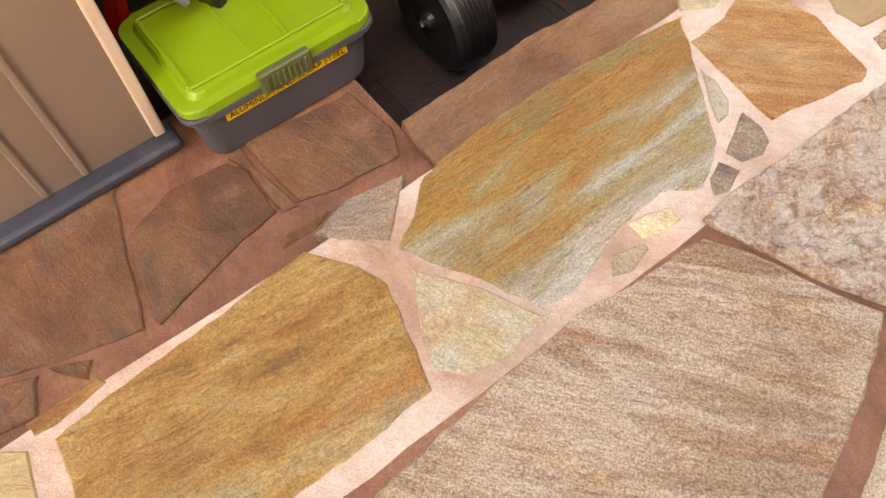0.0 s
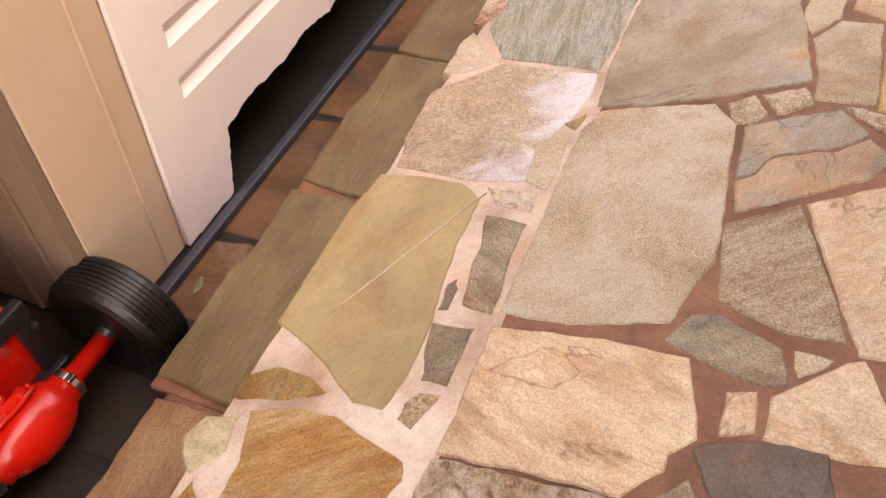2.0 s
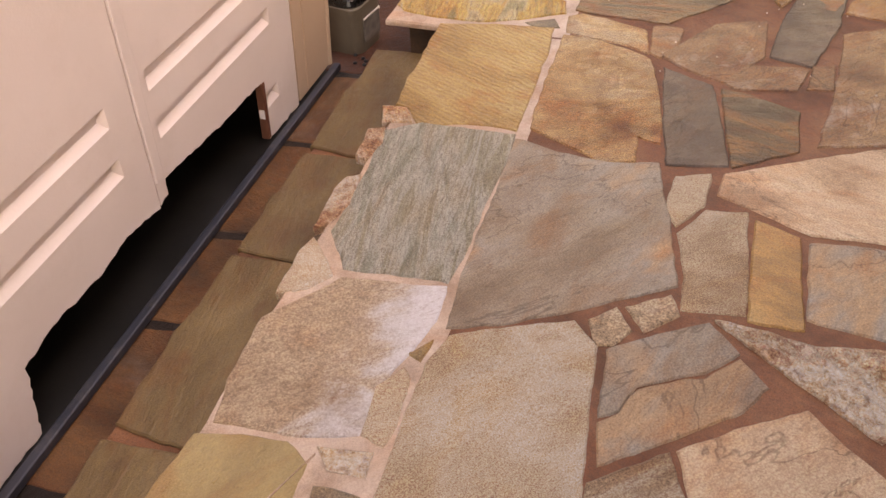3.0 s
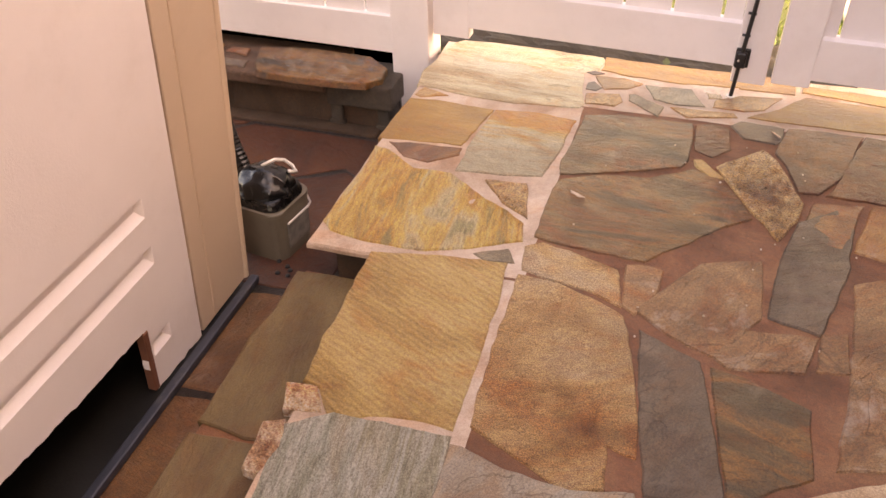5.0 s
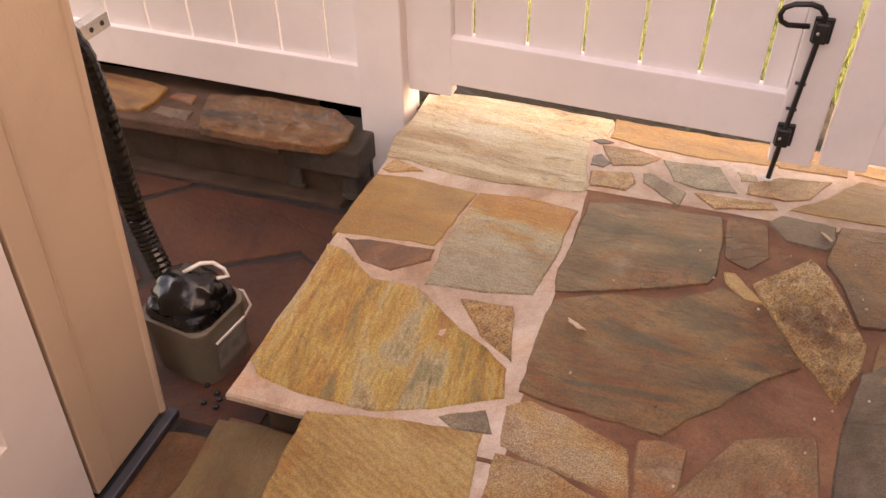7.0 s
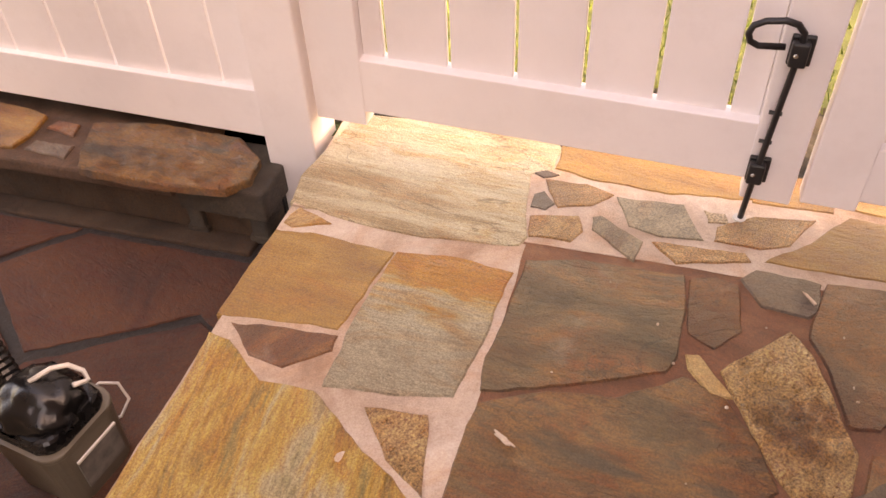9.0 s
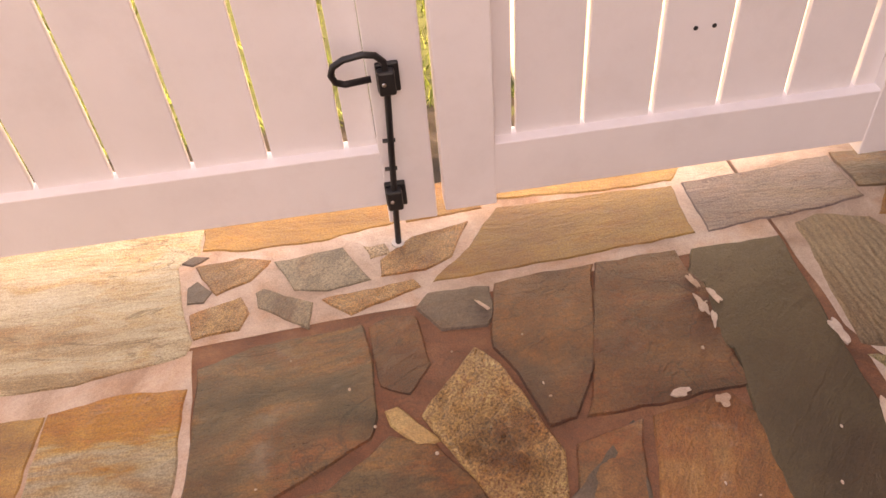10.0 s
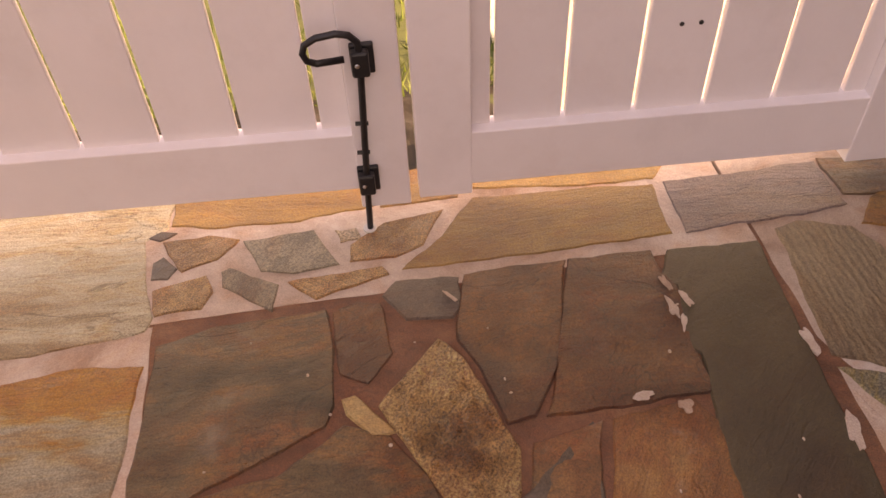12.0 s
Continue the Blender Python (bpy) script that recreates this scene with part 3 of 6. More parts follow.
edge_bed("mortar_bed", [(-0.5, -0.99), (4.2, -0.70), (5.0, -0.560), (5.71, -0.560), (6.10, -0.562), (6.10, -1.33), (-0.5, -1.33)], -0.035, -0.0045)


def inside(p, poly):
    hit = False
    for i in range(len(poly)):
        a, b = poly[i], poly[i - 1]
        if (a[1] > p[1]) != (b[1] > p[1]) and p[0] < (b[0] - a[0]) * (p[1] - a[1]) / (b[1] - a[1]) + a[0]:
            hit = not hit
    return hit


FINE = {"cap_rough": (0.018, 0.012, 14), "silver_rough": (0.018, 0.005, 24), "silver": (0.022, 0.004, 14), "blue_grey": (0.022, 0.004, 12), "white": (0.024, 0.004, 9), "ochre_blue": (0.024, 0.003, 10), "ochre": (0.024, 0.003, 12), "crust": (0.009, 0.019, 26), "crust_small": (0.010, 0.007, 40), "pebble": (0.013, 0.005, 40), "pebble_brown": (0.013, 0.006, 40), "striped_yellow": (0.022, 0.005, 12),
        "brown_grey": (0.022, 0.004, 14), "brown_grain": (0.025, 0.003, 20), "tan_grain": (0.025, 0.002, 20)}
LAID = []


def stone(parent, kind, corners, z=0.0, name="flagstone", thick=0.03, grow=0.0):
    """One flagstone: a broken-edged plate with a worn rim and an uneven top."""
    LAID.append(corners)
    seed = len(LAID) * 3.7
    gap, lift, rough = FINE.get(kind, (0.04, 0.002, 8))
    corners = [Vector(c) for c in corners]
    area = sum(corners[i - 1].x * corners[i].y - corners[i].x * corners[i - 1].y for i in range(len(corners)))
    if area < 0:
        corners.reverse()
    rim = []
    for i, a in enumerate(corners):
        b = corners[(i + 1) % len(corners)]
        m = max(1, round((b - a).length / 0.022))
        side = Vector(((b - a).y, -(b - a).x)).normalized()
        for j in range(m):
            p = a.lerp(b, j / m)
            rim.append(p + side * (0.0055 * noise.noise(Vector((p.x * 22, p.y * 22, seed))) + 0.006 * noise.noise(Vector((p.x * 7, p.y * 7, seed)))))
    c = sum(corners, Vector((0, 0))) / len(corners)

    def shrink(d):
        out = []
        for i, p in enumerate(rim):
            t = (rim[(i + 1) % len(rim)] - rim[i - 1]).normalized()
            out.append(p + Vector((-t.y, t.x)) * d)
        return out

    tilt = Vector((noise.noise(Vector((seed, 1, 0))), noise.noise(Vector((seed, 5, 0))))) * 0.006
    base = z + {"pebble_brown": 0.005, "crust": 0.011, "crust_small": 0.004}.get(kind, 0.0) + 0.002 * noise.noise(Vector((seed, 9, 3)))

    def top(p, edge):
        h = noise.noise(Vector((p.x * rough, p.y * rough, seed))) + 0.5 * noise.noise(Vector((p.x * rough * 2.7, p.y * rough * 2.7, seed)))
        if kind.startswith("crust"):
            h = abs(h) * 1.6 - 0.5
        return base + (p - c).dot(tilt) + lift * h * (0.4 if edge else 1.0)

    grow += 0.004 if parent is INNER else 0.0
    outer, inner = shrink(-grow), shrink(0.0045 - grow)
    bm = bmesh.new()
    low = [bm.verts.new((p.x, p.y, z - thick)) for p in outer]
    mid = [bm.verts.new((p.x, p.y, top(p, True) - 0.005)) for p in outer]
    n = len(rim)
    for i in range(n):
        bm.faces.new((low[i], low[(i + 1) % n], mid[(i + 1) % n], mid[i]))
    pts = list(inner)
    xs, ys = [p.x for p in inner], [p.y for p in inner]
    nx, ny = int((max(xs) - min(xs)) / gap), int((max(ys) - min(ys)) / gap)
    core = shrink(0.0045 - grow + gap * 0.5)
    for i in range(1, nx + 1):
        for j in range(1, ny + 1):
            p = Vector((min(xs) + i * gap, min(ys) + j * gap + (gap / 2 if i % 2 else 0)))
            p += Vector((noise.noise(Vector((p.x * 90, p.y * 90, 1))), noise.noise(Vector((p.x * 90, p.y * 90, 5))))) * gap * 0.35
            if inside(p, core) and inside(p, inner):
                pts.append(p)
    vs, es, fs = geometry.delaunay_2d_cdt(pts, [(i, (i + 1) % n) for i in range(n)], [], 1, 1e-5)[:3]
    tv = [bm.verts.new((p.x, p.y, top(p, k < n))) for k, p in enumerate(vs)]
    for f in fs:
        bm.faces.new([tv[k] for k in f])
    shoulder = [bm.verts.new(tv[i].co) for i in range(n)]
    for i in range(n):
        bm.faces.new((mid[i], mid[(i + 1) % n], shoulder[(i + 1) % n], shoulder[i]))
    for k, f in enumerate(list(bm.faces)):
        f.smooth = n <= k < n + len(fs)
    return part(name, bm, STONE[kind], parent)


# ---- fence, gate and house wall ----
FENCE_TURN = -2.3
fence_frame = Matrix.Translation((5.97, 0.0, 0.0)) @ pose(0, 0, 0, 0, 0, FENCE_TURN)


def on_fence(name, y, z, label, category, group="", kind=""):
    e = new(name)
    e.matrix_world = fence_frame @ Matrix.Translation((0, y, z))
    return tagged(e, label, category, group, kind)


def leaf(name, y0, y1, z0, rail_top, gaps, stiles, label, z_stile=(0.0, 0.0), sag=0.0):
    """A boarded gate leaf: upright boards with open slits between stiles and rails. y runs along the leaf."""
    g = on_fence(name, 0, 0, label, "gate", "white gate leaves")
    a, b = y0 + stiles[0], y1 - stiles[1]
    part("stile", box(-0.02, 0.045, y0, a, z0 + z_stile[0], 1.78, 0.004, 2), WHITE, g)
    part("stile", box(-0.02, 0.045, b, y1, z0 + z_stile[1], 1.78, 0.004, 2), WHITE, g)
    rail = box(-0.0175, 0.042, a - 0.004, b + 0.004, z0, rail_top, 0.004, 2)
    for v in rail.verts:
        if v.co.z > rail_top - 0.01 and v.co.x < 0.01:
            v.co.z -= 0.006
    part("bottom_rail", rail, WHITE, g)
    part("top_rail", box(-0.0175, 0.042, a - 0.004, b + 0.004, 1.60, 1.77, 0.004, 2), WHITE, g)
    cuts = [a] + sorted(gaps) + [b]
    for k in range(len(cuts) - 1):
        lo = cuts[k] + (0.006 if k else 0.001)
        hi = cuts[k + 1] - (0.006 if k < len(cuts) - 2 else 0.001)
        part("board", box(0.014, 0.034, lo, hi, rail_top - 0.03, 1.62, 0.002), WHITE, g)
    for piece in g.children:
        for v in piece.data.vertices:
            v.co.z += sag * (v.co.y - (y0 + y1) / 2)
    return g


def post(y0, y1, z0, label, x0=-0.03, x1=0.10, z1=1.9):
    p = on_fence("fence_post", 0, 0, label, "fence post", "white fence posts")
    part("shaft", box(x0, x1, y0, y1, z0, z1, 0.006, 2), WHITE, p)
    part("cap", box(x0 - 0.015, x1 + 0.015, y0 - 0.015, y1 + 0.015, z1, z1 + 0.03, 0.006, 2), WHITE, p)
    return p


left_gate = leaf("gate_leaf", 0.342, 1.785, 0.130, 0.318, [1.542, 1.345, 1.147, 0.952, 0.755, 0.558], (0.135, 0.17),
                 "white painted timber gate leaf carrying a black drop bolt", (-0.066, -0.050), 0.019)
right_gate = leaf("gate_leaf", -1.030, 0.318, 0.091, 0.272, [0.116, -0.070, -0.257, -0.444, -0.633, -0.823], (0.14, 0.145),
                  "white painted timber gate leaf with a sunlit gap beneath it", (-0.046, -0.033), 0.012)
post(1.80, 1.985, -0.36, "white square post beside the step and gate", -0.045, 0.12)
post(-1.290, -1.072, -0.01, "white square gate post beside the brown wall", 0.02, 0.16)

side_fence = on_fence("boarded_fence", 0, 0, "white boarded fence panel above the low stone wall", "fence")
part("bottom_rail", box(-0.012, 0.04, 1.986, 4.5, -0.03, 0.15, 0.004, 2), WHITE, side_fence)
part("top_rail", box(-0.012, 0.04, 1.986, 4.5, 1.60, 1.77, 0.004, 2), WHITE, side_fence)
slits = [2.131 + 0.2075 * k for k in range(11)]
for k in range(-1, 11):
    lo = 1.987 if k < 0 else slits[k] + 0.005
    hi = (slits[k + 1] - 0.0045) if k + 1 < 11 else 4.5
    part("board", box(0.012, 0.030, lo, hi, 0.12, 1.62, 0.002), WHITE, side_fence)

apron = tagged(part("outer_apron", box(6.19, 7.4, -1.6, -0.06, -0.12, -0.03, 0.01, 2), CONCRETE_PALE), "pale sunlit concrete apron outside the gate", "pavement", kind="structure")

SOIL = plain_mat("dark_planting_soil", (0.018, 0.014, 0.009, 1), 0.95, var=0.6, scale=14, fine=60, bump=0.4)
soil_bed = tagged(part("planting_bed", sheet(6.192, 6.62, -0.055, 4.6, -0.035, 0.04, 0.03, 6.0), SOIL), "dark bare soil strip behind the gate", "soil", kind="structure")

# Drop bolt with a hooked handle in two guides.
bolt = on_fence("drop_bolt", 0, 0, "black steel drop bolt with looped handle on the gate", "drop bolt")
rod = [(-0.05, 0.462, -0.004), (-0.05, 0.455, 0.15), (-0.05, 0.443, 0.36), (-0.05, 0.432, 0.55), (-0.051, 0.434, 0.585), (-0.053, 0.452, 0.606),
       (-0.056, 0.48, 0.614), (-0.060, 0.525, 0.610), (-0.063, 0.551, 0.597), (-0.064, 0.558, 0.576), (-0.063, 0.551, 0.556), (-0.060, 0.53, 0.545), (-0.057, 0.468, 0.548)]
part("rod", tube(rod, 0.0085, 10), BLACK_STEEL, bolt, smooth=True)
for z, y in ((0.53, 0.434), (0.165, 0.455)):
    bracket = box(-0.064, -0.036, y - 0.022, y + 0.020, z - 0.033, z + 0.033, 0.006, 2)
    box(-0.036, -0.0215, y - 0.034, y + 0.022, z - 0.040, z + 0.040, 0.004, 2, bracket)
    guide = part("guide", bracket, BLACK_STEEL, bolt)
    part("screw", turned([(0.004, -0.0665), (0.006, -0.064), (0.006, -0.060)], 8, "X", m=Matrix.Translation((0, y + 0.006, z))), STEEL, guide)
for z, y in ((0.27, 0.4485), (0.36, 0.4435)):
    part("stop", tube([(-0.05, y + 0.02, z), (-0.05, y - 0.012, z - 0.002)], 0.0055, 8), BLACK_STEEL, bolt)
part("socket", turned([(0.019, -0.002), (0.018, 0.004), (0.011, 0.004)], 14, m=Matrix.Translation((-0.05, 0.463, 0))), WHITE_PLASTIC, bolt, "white worn plastic floor socket")

# House wall: painted panels with a batten joint, a pipe along its foot.
wall = tagged(new("wall_south"), "red-brown painted panel wall of the house", "wall", kind="structure")
# Unseen upper part, up to 5.2 m, is added to block the sun
part("panel", box(-3.0, 5.66, -1.55, -1.345, -0.4, 5.2, 0.0), COPPER_WALL, wall)
part("panel", box(5.664, 6.03, -1.55, -1.352, -0.4, 5.2, 0.0), COPPER_WALL, wall)
part("joint_strip", box(5.655, 5.672, -1.351, -1.340, 0.02, 5.0, 0.002), COPPER_WALL, wall)
pipe = tagged(part("edge_pipe", tube([(5.93, -1.325, 0.012), (5.3, -1.322, 0.012), (2.0, -1.322, 0.012)], 0.011, 8), BLACK_STEEL, smooth=True), "dark pipe along the foot of the brown wall", "pipe")
part("coupling", tube([(5.47, -1.322, 0.012), (5.42, -1.322, 0.012)], 0.016, 10), STEEL, pipe, "bare metal coupling")
screw = tagged(part("wall_screw", turned([(0.009, 0.0), (0.009, 0.004), (0.004, 0.007)], 10, "Y", m=Matrix.Translation((5.47, -1.345, 0.23))), STEEL), "small metal screw in the brown wall", "screw")

# ---- low wall under the side fence ----
low_wall = tagged(part("low_wall", box(5.86, 6.12, 2.0, 4.6, -0.40, -0.16, 0.006), RISER), "low rendered garden wall with flagstone cap", "wall", kind="structure")
cap_bed = box(5.81, 6.2, 2.26, 4.6, -0.165, -0.105, 0.012, 2)
part("cap_mortar", cap_bed, CAP_MORTAR, low_wall)
part("footing", box(5.77, 5.862, 2.0, 4.6, -0.40, -0.33, 0.01, 2), RISER, low_wall)

block = thing("concrete_block", (5.86, 2.10, -0.345), "weathered hollow concrete block at the wall's end", "concrete block")
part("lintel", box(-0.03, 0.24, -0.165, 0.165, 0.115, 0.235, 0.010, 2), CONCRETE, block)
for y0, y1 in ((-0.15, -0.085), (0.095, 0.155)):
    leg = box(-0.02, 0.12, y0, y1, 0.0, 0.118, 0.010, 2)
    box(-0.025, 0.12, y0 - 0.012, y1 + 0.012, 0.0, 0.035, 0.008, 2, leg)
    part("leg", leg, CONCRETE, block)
# Added plate behind the legs; the hollow's shade is its near-black colour
part("back", box(0.12, 0.20, -0.15, 0.15, 0.0, 0.118, 0.004), SHADE_IN, block)
drain = thing("drain_pipe", (5.90, 2.13, -0.285), "white plastic pipe end inside the concrete block", "pipe")
part("pipe", turned([(0.030, -0.03), (0.035, -0.03), (0.035, 0.06), (0.030, 0.06), (0.029, -0.02)], 18, "X"), WHITE_PLASTIC, drain, smooth=True)

# ---- shed: leaning moulded front ----
LEAN_Y = -0.09
shear = Matrix(((1, 0, 0, 0), (0, 1, LEAN_Y, 0), (0, 0, 1, 0), (0, 0, 0, 1)))
shed = thing("shed", (0, 2.10, -0.34), "beige and white moulded plastic garden shed, damaged", "shed")


def shed_part(name, bm, mat, parent=None, label=""):
    for v in bm.verts:
        v.co = shear @ v.co
    return part(name, bm, mat, parent or shed, label)


def ribbed(name, x0, x1, z0, z1, mat, y=0.0, ribs=(), rib=0.018, deep=0.010, thick=0.04):
    panel = shed_part(name, box(x0, x1, y, y + thick, z0, z1, 0.004, 2), mat)
    for r in ribs:
        shed_part("rib", box(r - rib / 2, r + rib / 2, y - deep, y + 0.003, z0 + 0.01, z1 - 0.01, 0.005, 2), mat, panel)
    return panel


ribbed("front_panel", -2.6, 0.607, 0.20, 2.3, SHED_TAUPE, 0.0, [0.425, 0.322, -0.05, -0.35])
shed_part("edge_trim", box(0.604, 0.634, -0.012, 0.06, 0.205, 2.3, 0.006, 2), SHED_BEIGE)
shed_part("sill", box(-2.6, 0.655, -0.055, 0.03, 0.168, 0.203, 0.014, 3), SILL, label="dark blue-grey sill")
shed_part("sill", box(2.20, 4.67, -0.055, -0.022, 0.0, 0.034, 0.006, 2), SILL, label="dark blue-grey sill")
ribbed("jamb_panel", 2.135, 2.435, 0.03, 2.3, SHED_BEIGE, 0.0, [2.350], 0.010, 0.005)
ret = ribbed("return_panel", 2.095, 2.134, 0.03, 2.3, SHED_TAUPE, 0.004, [], thick=0.9)
for y in (0.10, 0.24, 0.42, 0.60):
    shed_part("rib", box(2.085, 2.099, y, y + 0.02, 0.04, 2.28, 0.005, 2), SHED_TAUPE, ret)
ribbed("corner_panel", 4.345, 4.640, 0.036, 2.3, SHED_BEIGE, -0.012, [4.425], 0.008, 0.004)
shed_part("corner_bead", tube([(4.650, -0.006, 0.036), (4.650, -0.006, 2.3)], 0.015, 10), SHED_BEIGE)
shed_part("side_panel", box(4.60, 4.64, 0.03, 1.6, 0.03, 2.3, 0.0), SHED_BEIGE)
shed_part("rear_panel", box(-2.6, 4.64, 1.6, 1.65, 0.0, 2.3, 0.0), SHADE_IN)
shed_part("header", box(-2.6, 4.66, 0.0, 0.06, 2.3, 2.45, 0.01), SHED_BEIGE)
shed_part("roof", box(-2.7, 4.75, -0.06, 1.75, 2.45, 2.52, 0.01), SHED_TAUPE)
# Added liners and floor: the interior's shade comes from their near-black colour
shed_part("inner_liner", box(0.56, 2.09, 0.96, 1.0, 0.0, 2.3, 0.0), SHADE_IN)
shed_part("inner_side", box(0.56, 0.60, 0.062, 0.96, 0.0, 2.3, 0.0), SHADE_IN)
shed_part("inner_floor", box(2.10, 4.60, -0.021, 0.9, 0.0, 0.024, 0.0), SHADE_IN, label="shed floor, its black colour holding interior shade")


def door_leaf(x0, x1, edge, seed, grooves):
    """A moulded door leaf, its foot torn away along a ragged line, with long pressed-in grooves."""
    bm = bmesh.new()
    pts = [(x0, 2.28), (x0, edge[0][1])]
    for (ax, az), (bx, bz) in zip(edge, edge[1:]):
        m = max(1, round(math.hypot(bx - ax, bz - az) / 0.022))
        for j in range(m):
            x, z = ax + (bx - ax) * j / m, az + (bz - az) * j / m
            w = 0.012 if 0 < j else 0.0
            pts.append((x + w * noise.noise(Vector((x * 30, z * 30, seed))), max(0.0, z + w * noise.noise(Vector((x * 30, z * 30, seed + 5))))))
    pts += [edge[-1], (x1, 2.28)]
    front = [bm.verts.new((x, -0.012, z)) for x, z in pts]
    back = [bm.verts.new((x, 0.010, z)) for x, z in pts]
    k = len(pts)
    loop = [bm.edges.new((front[i], front[(i + 1) % k])) for i in range(k)]
    for gx0, gx1, gz0, gz1 in grooves:
        rim = [bm.verts.new((x, -0.012, z)) for x, z in ((gx0, gz0), (gx1, gz0), (gx1, gz1), (gx0, gz1))]
        loop += [bm.edges.new((rim[i], rim[(i + 1) % 4])) for i in range(4)]
        mid = (gz0 + gz1) / 2
        deep = [bm.verts.new((x, 0.006, z)) for x, z in ((gx0 + 0.02, gz0 + 0.030), (gx1 - 0.02, gz0 + 0.030), (gx1 - 0.02, gz1 - 0.016), (gx0 + 0.02, gz1 - 0.016))]
        for i in range(4):
            bm.faces.new((rim[i], rim[(i + 1) % 4], deep[(i + 1) % 4], deep[i]))
        bm.faces.new(deep)
    bmesh.ops.triangle_fill(bm, edges=loop, use_beauty=True)
    bm.faces.new(back[::-1])
    for i in range(k):
        bm.faces.new((front[i], back[i], back[(i + 1) % k], front[(i + 1) % k]))
    return bm


ROWS_Z = [(0.480, 0.545), (0.645, 0.712)]
TALL = [(0.86, 2.15)]
door = shed_part("door", door_leaf(2.441, 3.372, [(2.442, 0.03), (2.68, 0.03), (2.70, 0.12), (2.725, 0.265), (2.85, 0.290), (3.05, 0.275), (3.20, 0.300), (3.371, 0.268)], 1.0,
                                  [(2.59, 3.26, a, b) for a, b in ROWS_Z]), SHED_WHITE, label="white moulded door leaf with torn lower edge")
door_two = shed_part("door", door_leaf(3.376, 4.332, [(3.377, 0.275), (3.42, 0.285), (3.425, 0.345), (3.60, 0.33), (3.80, 0.312), (4.06, 0.30), (4.052, 0.15), (4.07, 0.04), (4.33, 0.03)], 3.0,
                                      [(3.45, 4.17, a, b) for a, b in ROWS_Z] + [(4.085, 4.18, 0.172, 0.235)]), SHED_WHITE, label="white moulded door leaf with torn lower edge")
shed_part("torn_edge", box(4.054, 4.078, -0.016, 0.016, 0.045, 0.295, 0.004), plain_mat("rusty_torn_edge", (0.16, 0.055, 0.03, 1), 0.7, var=0.4), door_two, "rust-brown torn edge")
shed_part("door_bead", box(3.376, 3.418, -0.019, -0.011, 0.36, 2.28, 0.004, 2), SHED_WHITE, door_two)
# Added sheet, black as the shade behind the torn doors
shed_part("inner_back", box(2.10, 4.60, 0.55, 0.57, 0.0, 2.2, 0.0), SHADE_IN)


# ---- things by the shed ----
def tote():
    t = thing("storage_tote", (0.922, 2.113, -0.172), "lime green lidded dark grey plastic storage tote", "storage box")
    t.matrix_world = t.matrix_world @ Matrix.Diagonal((1.115, 0.90, 1.0, 1.0))
    part("tub", prism(rounded(0.405, 0.37, 0.045), 0.0, 0.165, 0.004, 1.08), GREY_TUB, t)
    rim = prism(rounded(0.468, 0.432, 0.05), 0.150, 0.168, 0.004)
    part("rim", rim, GREY_TUB, t)
    lid = prism(rounded(0.462, 0.426, 0.05), 0.169, 0.196, 0.006)
    for w, d, z0, z1 in ((0.405, 0.37, 0.194, 0.214),):
        inner = prism(rounded(w, d, 0.035), z0, z1, 0.006, 0.96)
        me = bpy.data.meshes.new("tmp")
        inner.to_mesh(me)
        inner.free()
        lid.from_mesh(me)
        bpy.data.meshes.remove(me)
    lid_ob = part("lid", lid, LIME, t, "lime green ribbed lid")
    for x in (-0.185, 0.185):
        part("lid_rib", box(x - 0.006, x + 0.006, -0.15, 0.15, 0.212, 0.222, 0.003), LIME, lid_ob)
    for y in (-0.155, 0.155):
        part("lid_rib", box(-0.185, 0.185, y - 0.006, y + 0.006, 0.212, 0.222, 0.003), LIME, lid_ob)
    for x in (-0.045, 0.045):
        part("lid_rib", box(x - 0.004, x + 0.004, -0.15, 0.15, 0.212, 0.219, 0.002), LIME, lid_ob)
    part("lid_rib", box(0.05, 0.18, 0.02, 0.028, 0.212, 0.219, 0.002), LIME, lid_ob)
    latch = part("latch", box(-0.062, 0.062, -0.226, -0.2, 0.146, 0.206, 0.006, 2), LATCH, t, "translucent olive latch")
    for k in range(8):
        x = -0.046 + 0.013 * k
        part("grip", box(x - 0.003, x + 0.003, -0.229, -0.224, 0.155, 0.195, 0.001), LATCH, latch)
    tape = part("label", box(-0.150, 0.150, -0.2015, -0.185, 0.113, 0.140, 0.0), LABEL_YELLOW, t, "yellow printed tape")
    curve = bpy.data.curves.new("lettering", "FONT")
    curve.body, curve.size, curve.extrude = "ALUMINUM AND SCRAP STEEL", 0.0235, 0.0003
    curve.align_x = "CENTER"
    tmp = bpy.data.objects.new("tmp", curve)
    scene.collection.objects.link(tmp)
    bpy.context.view_layer.update()
    me = bpy.data.meshes.new_from_object(tmp.evaluated_get(bpy.context.evaluated_depsgraph_get()))
    bpy.data.objects.remove(tmp)
    wide = max(v.co.x for v in me.vertices) - min(v.co.x for v in me.vertices)
    me.transform(Matrix.Translation((0, -0.2022, 0.1182)) @ pose(0, 0, 0, 90) @ Matrix.Diagonal((0.286 / wide, 1, 1, 1)))
    me.materials.clear()
    me.materials.append(INK)
    text = new("lettering", me)
    text.parent = tape
    return t


tote()


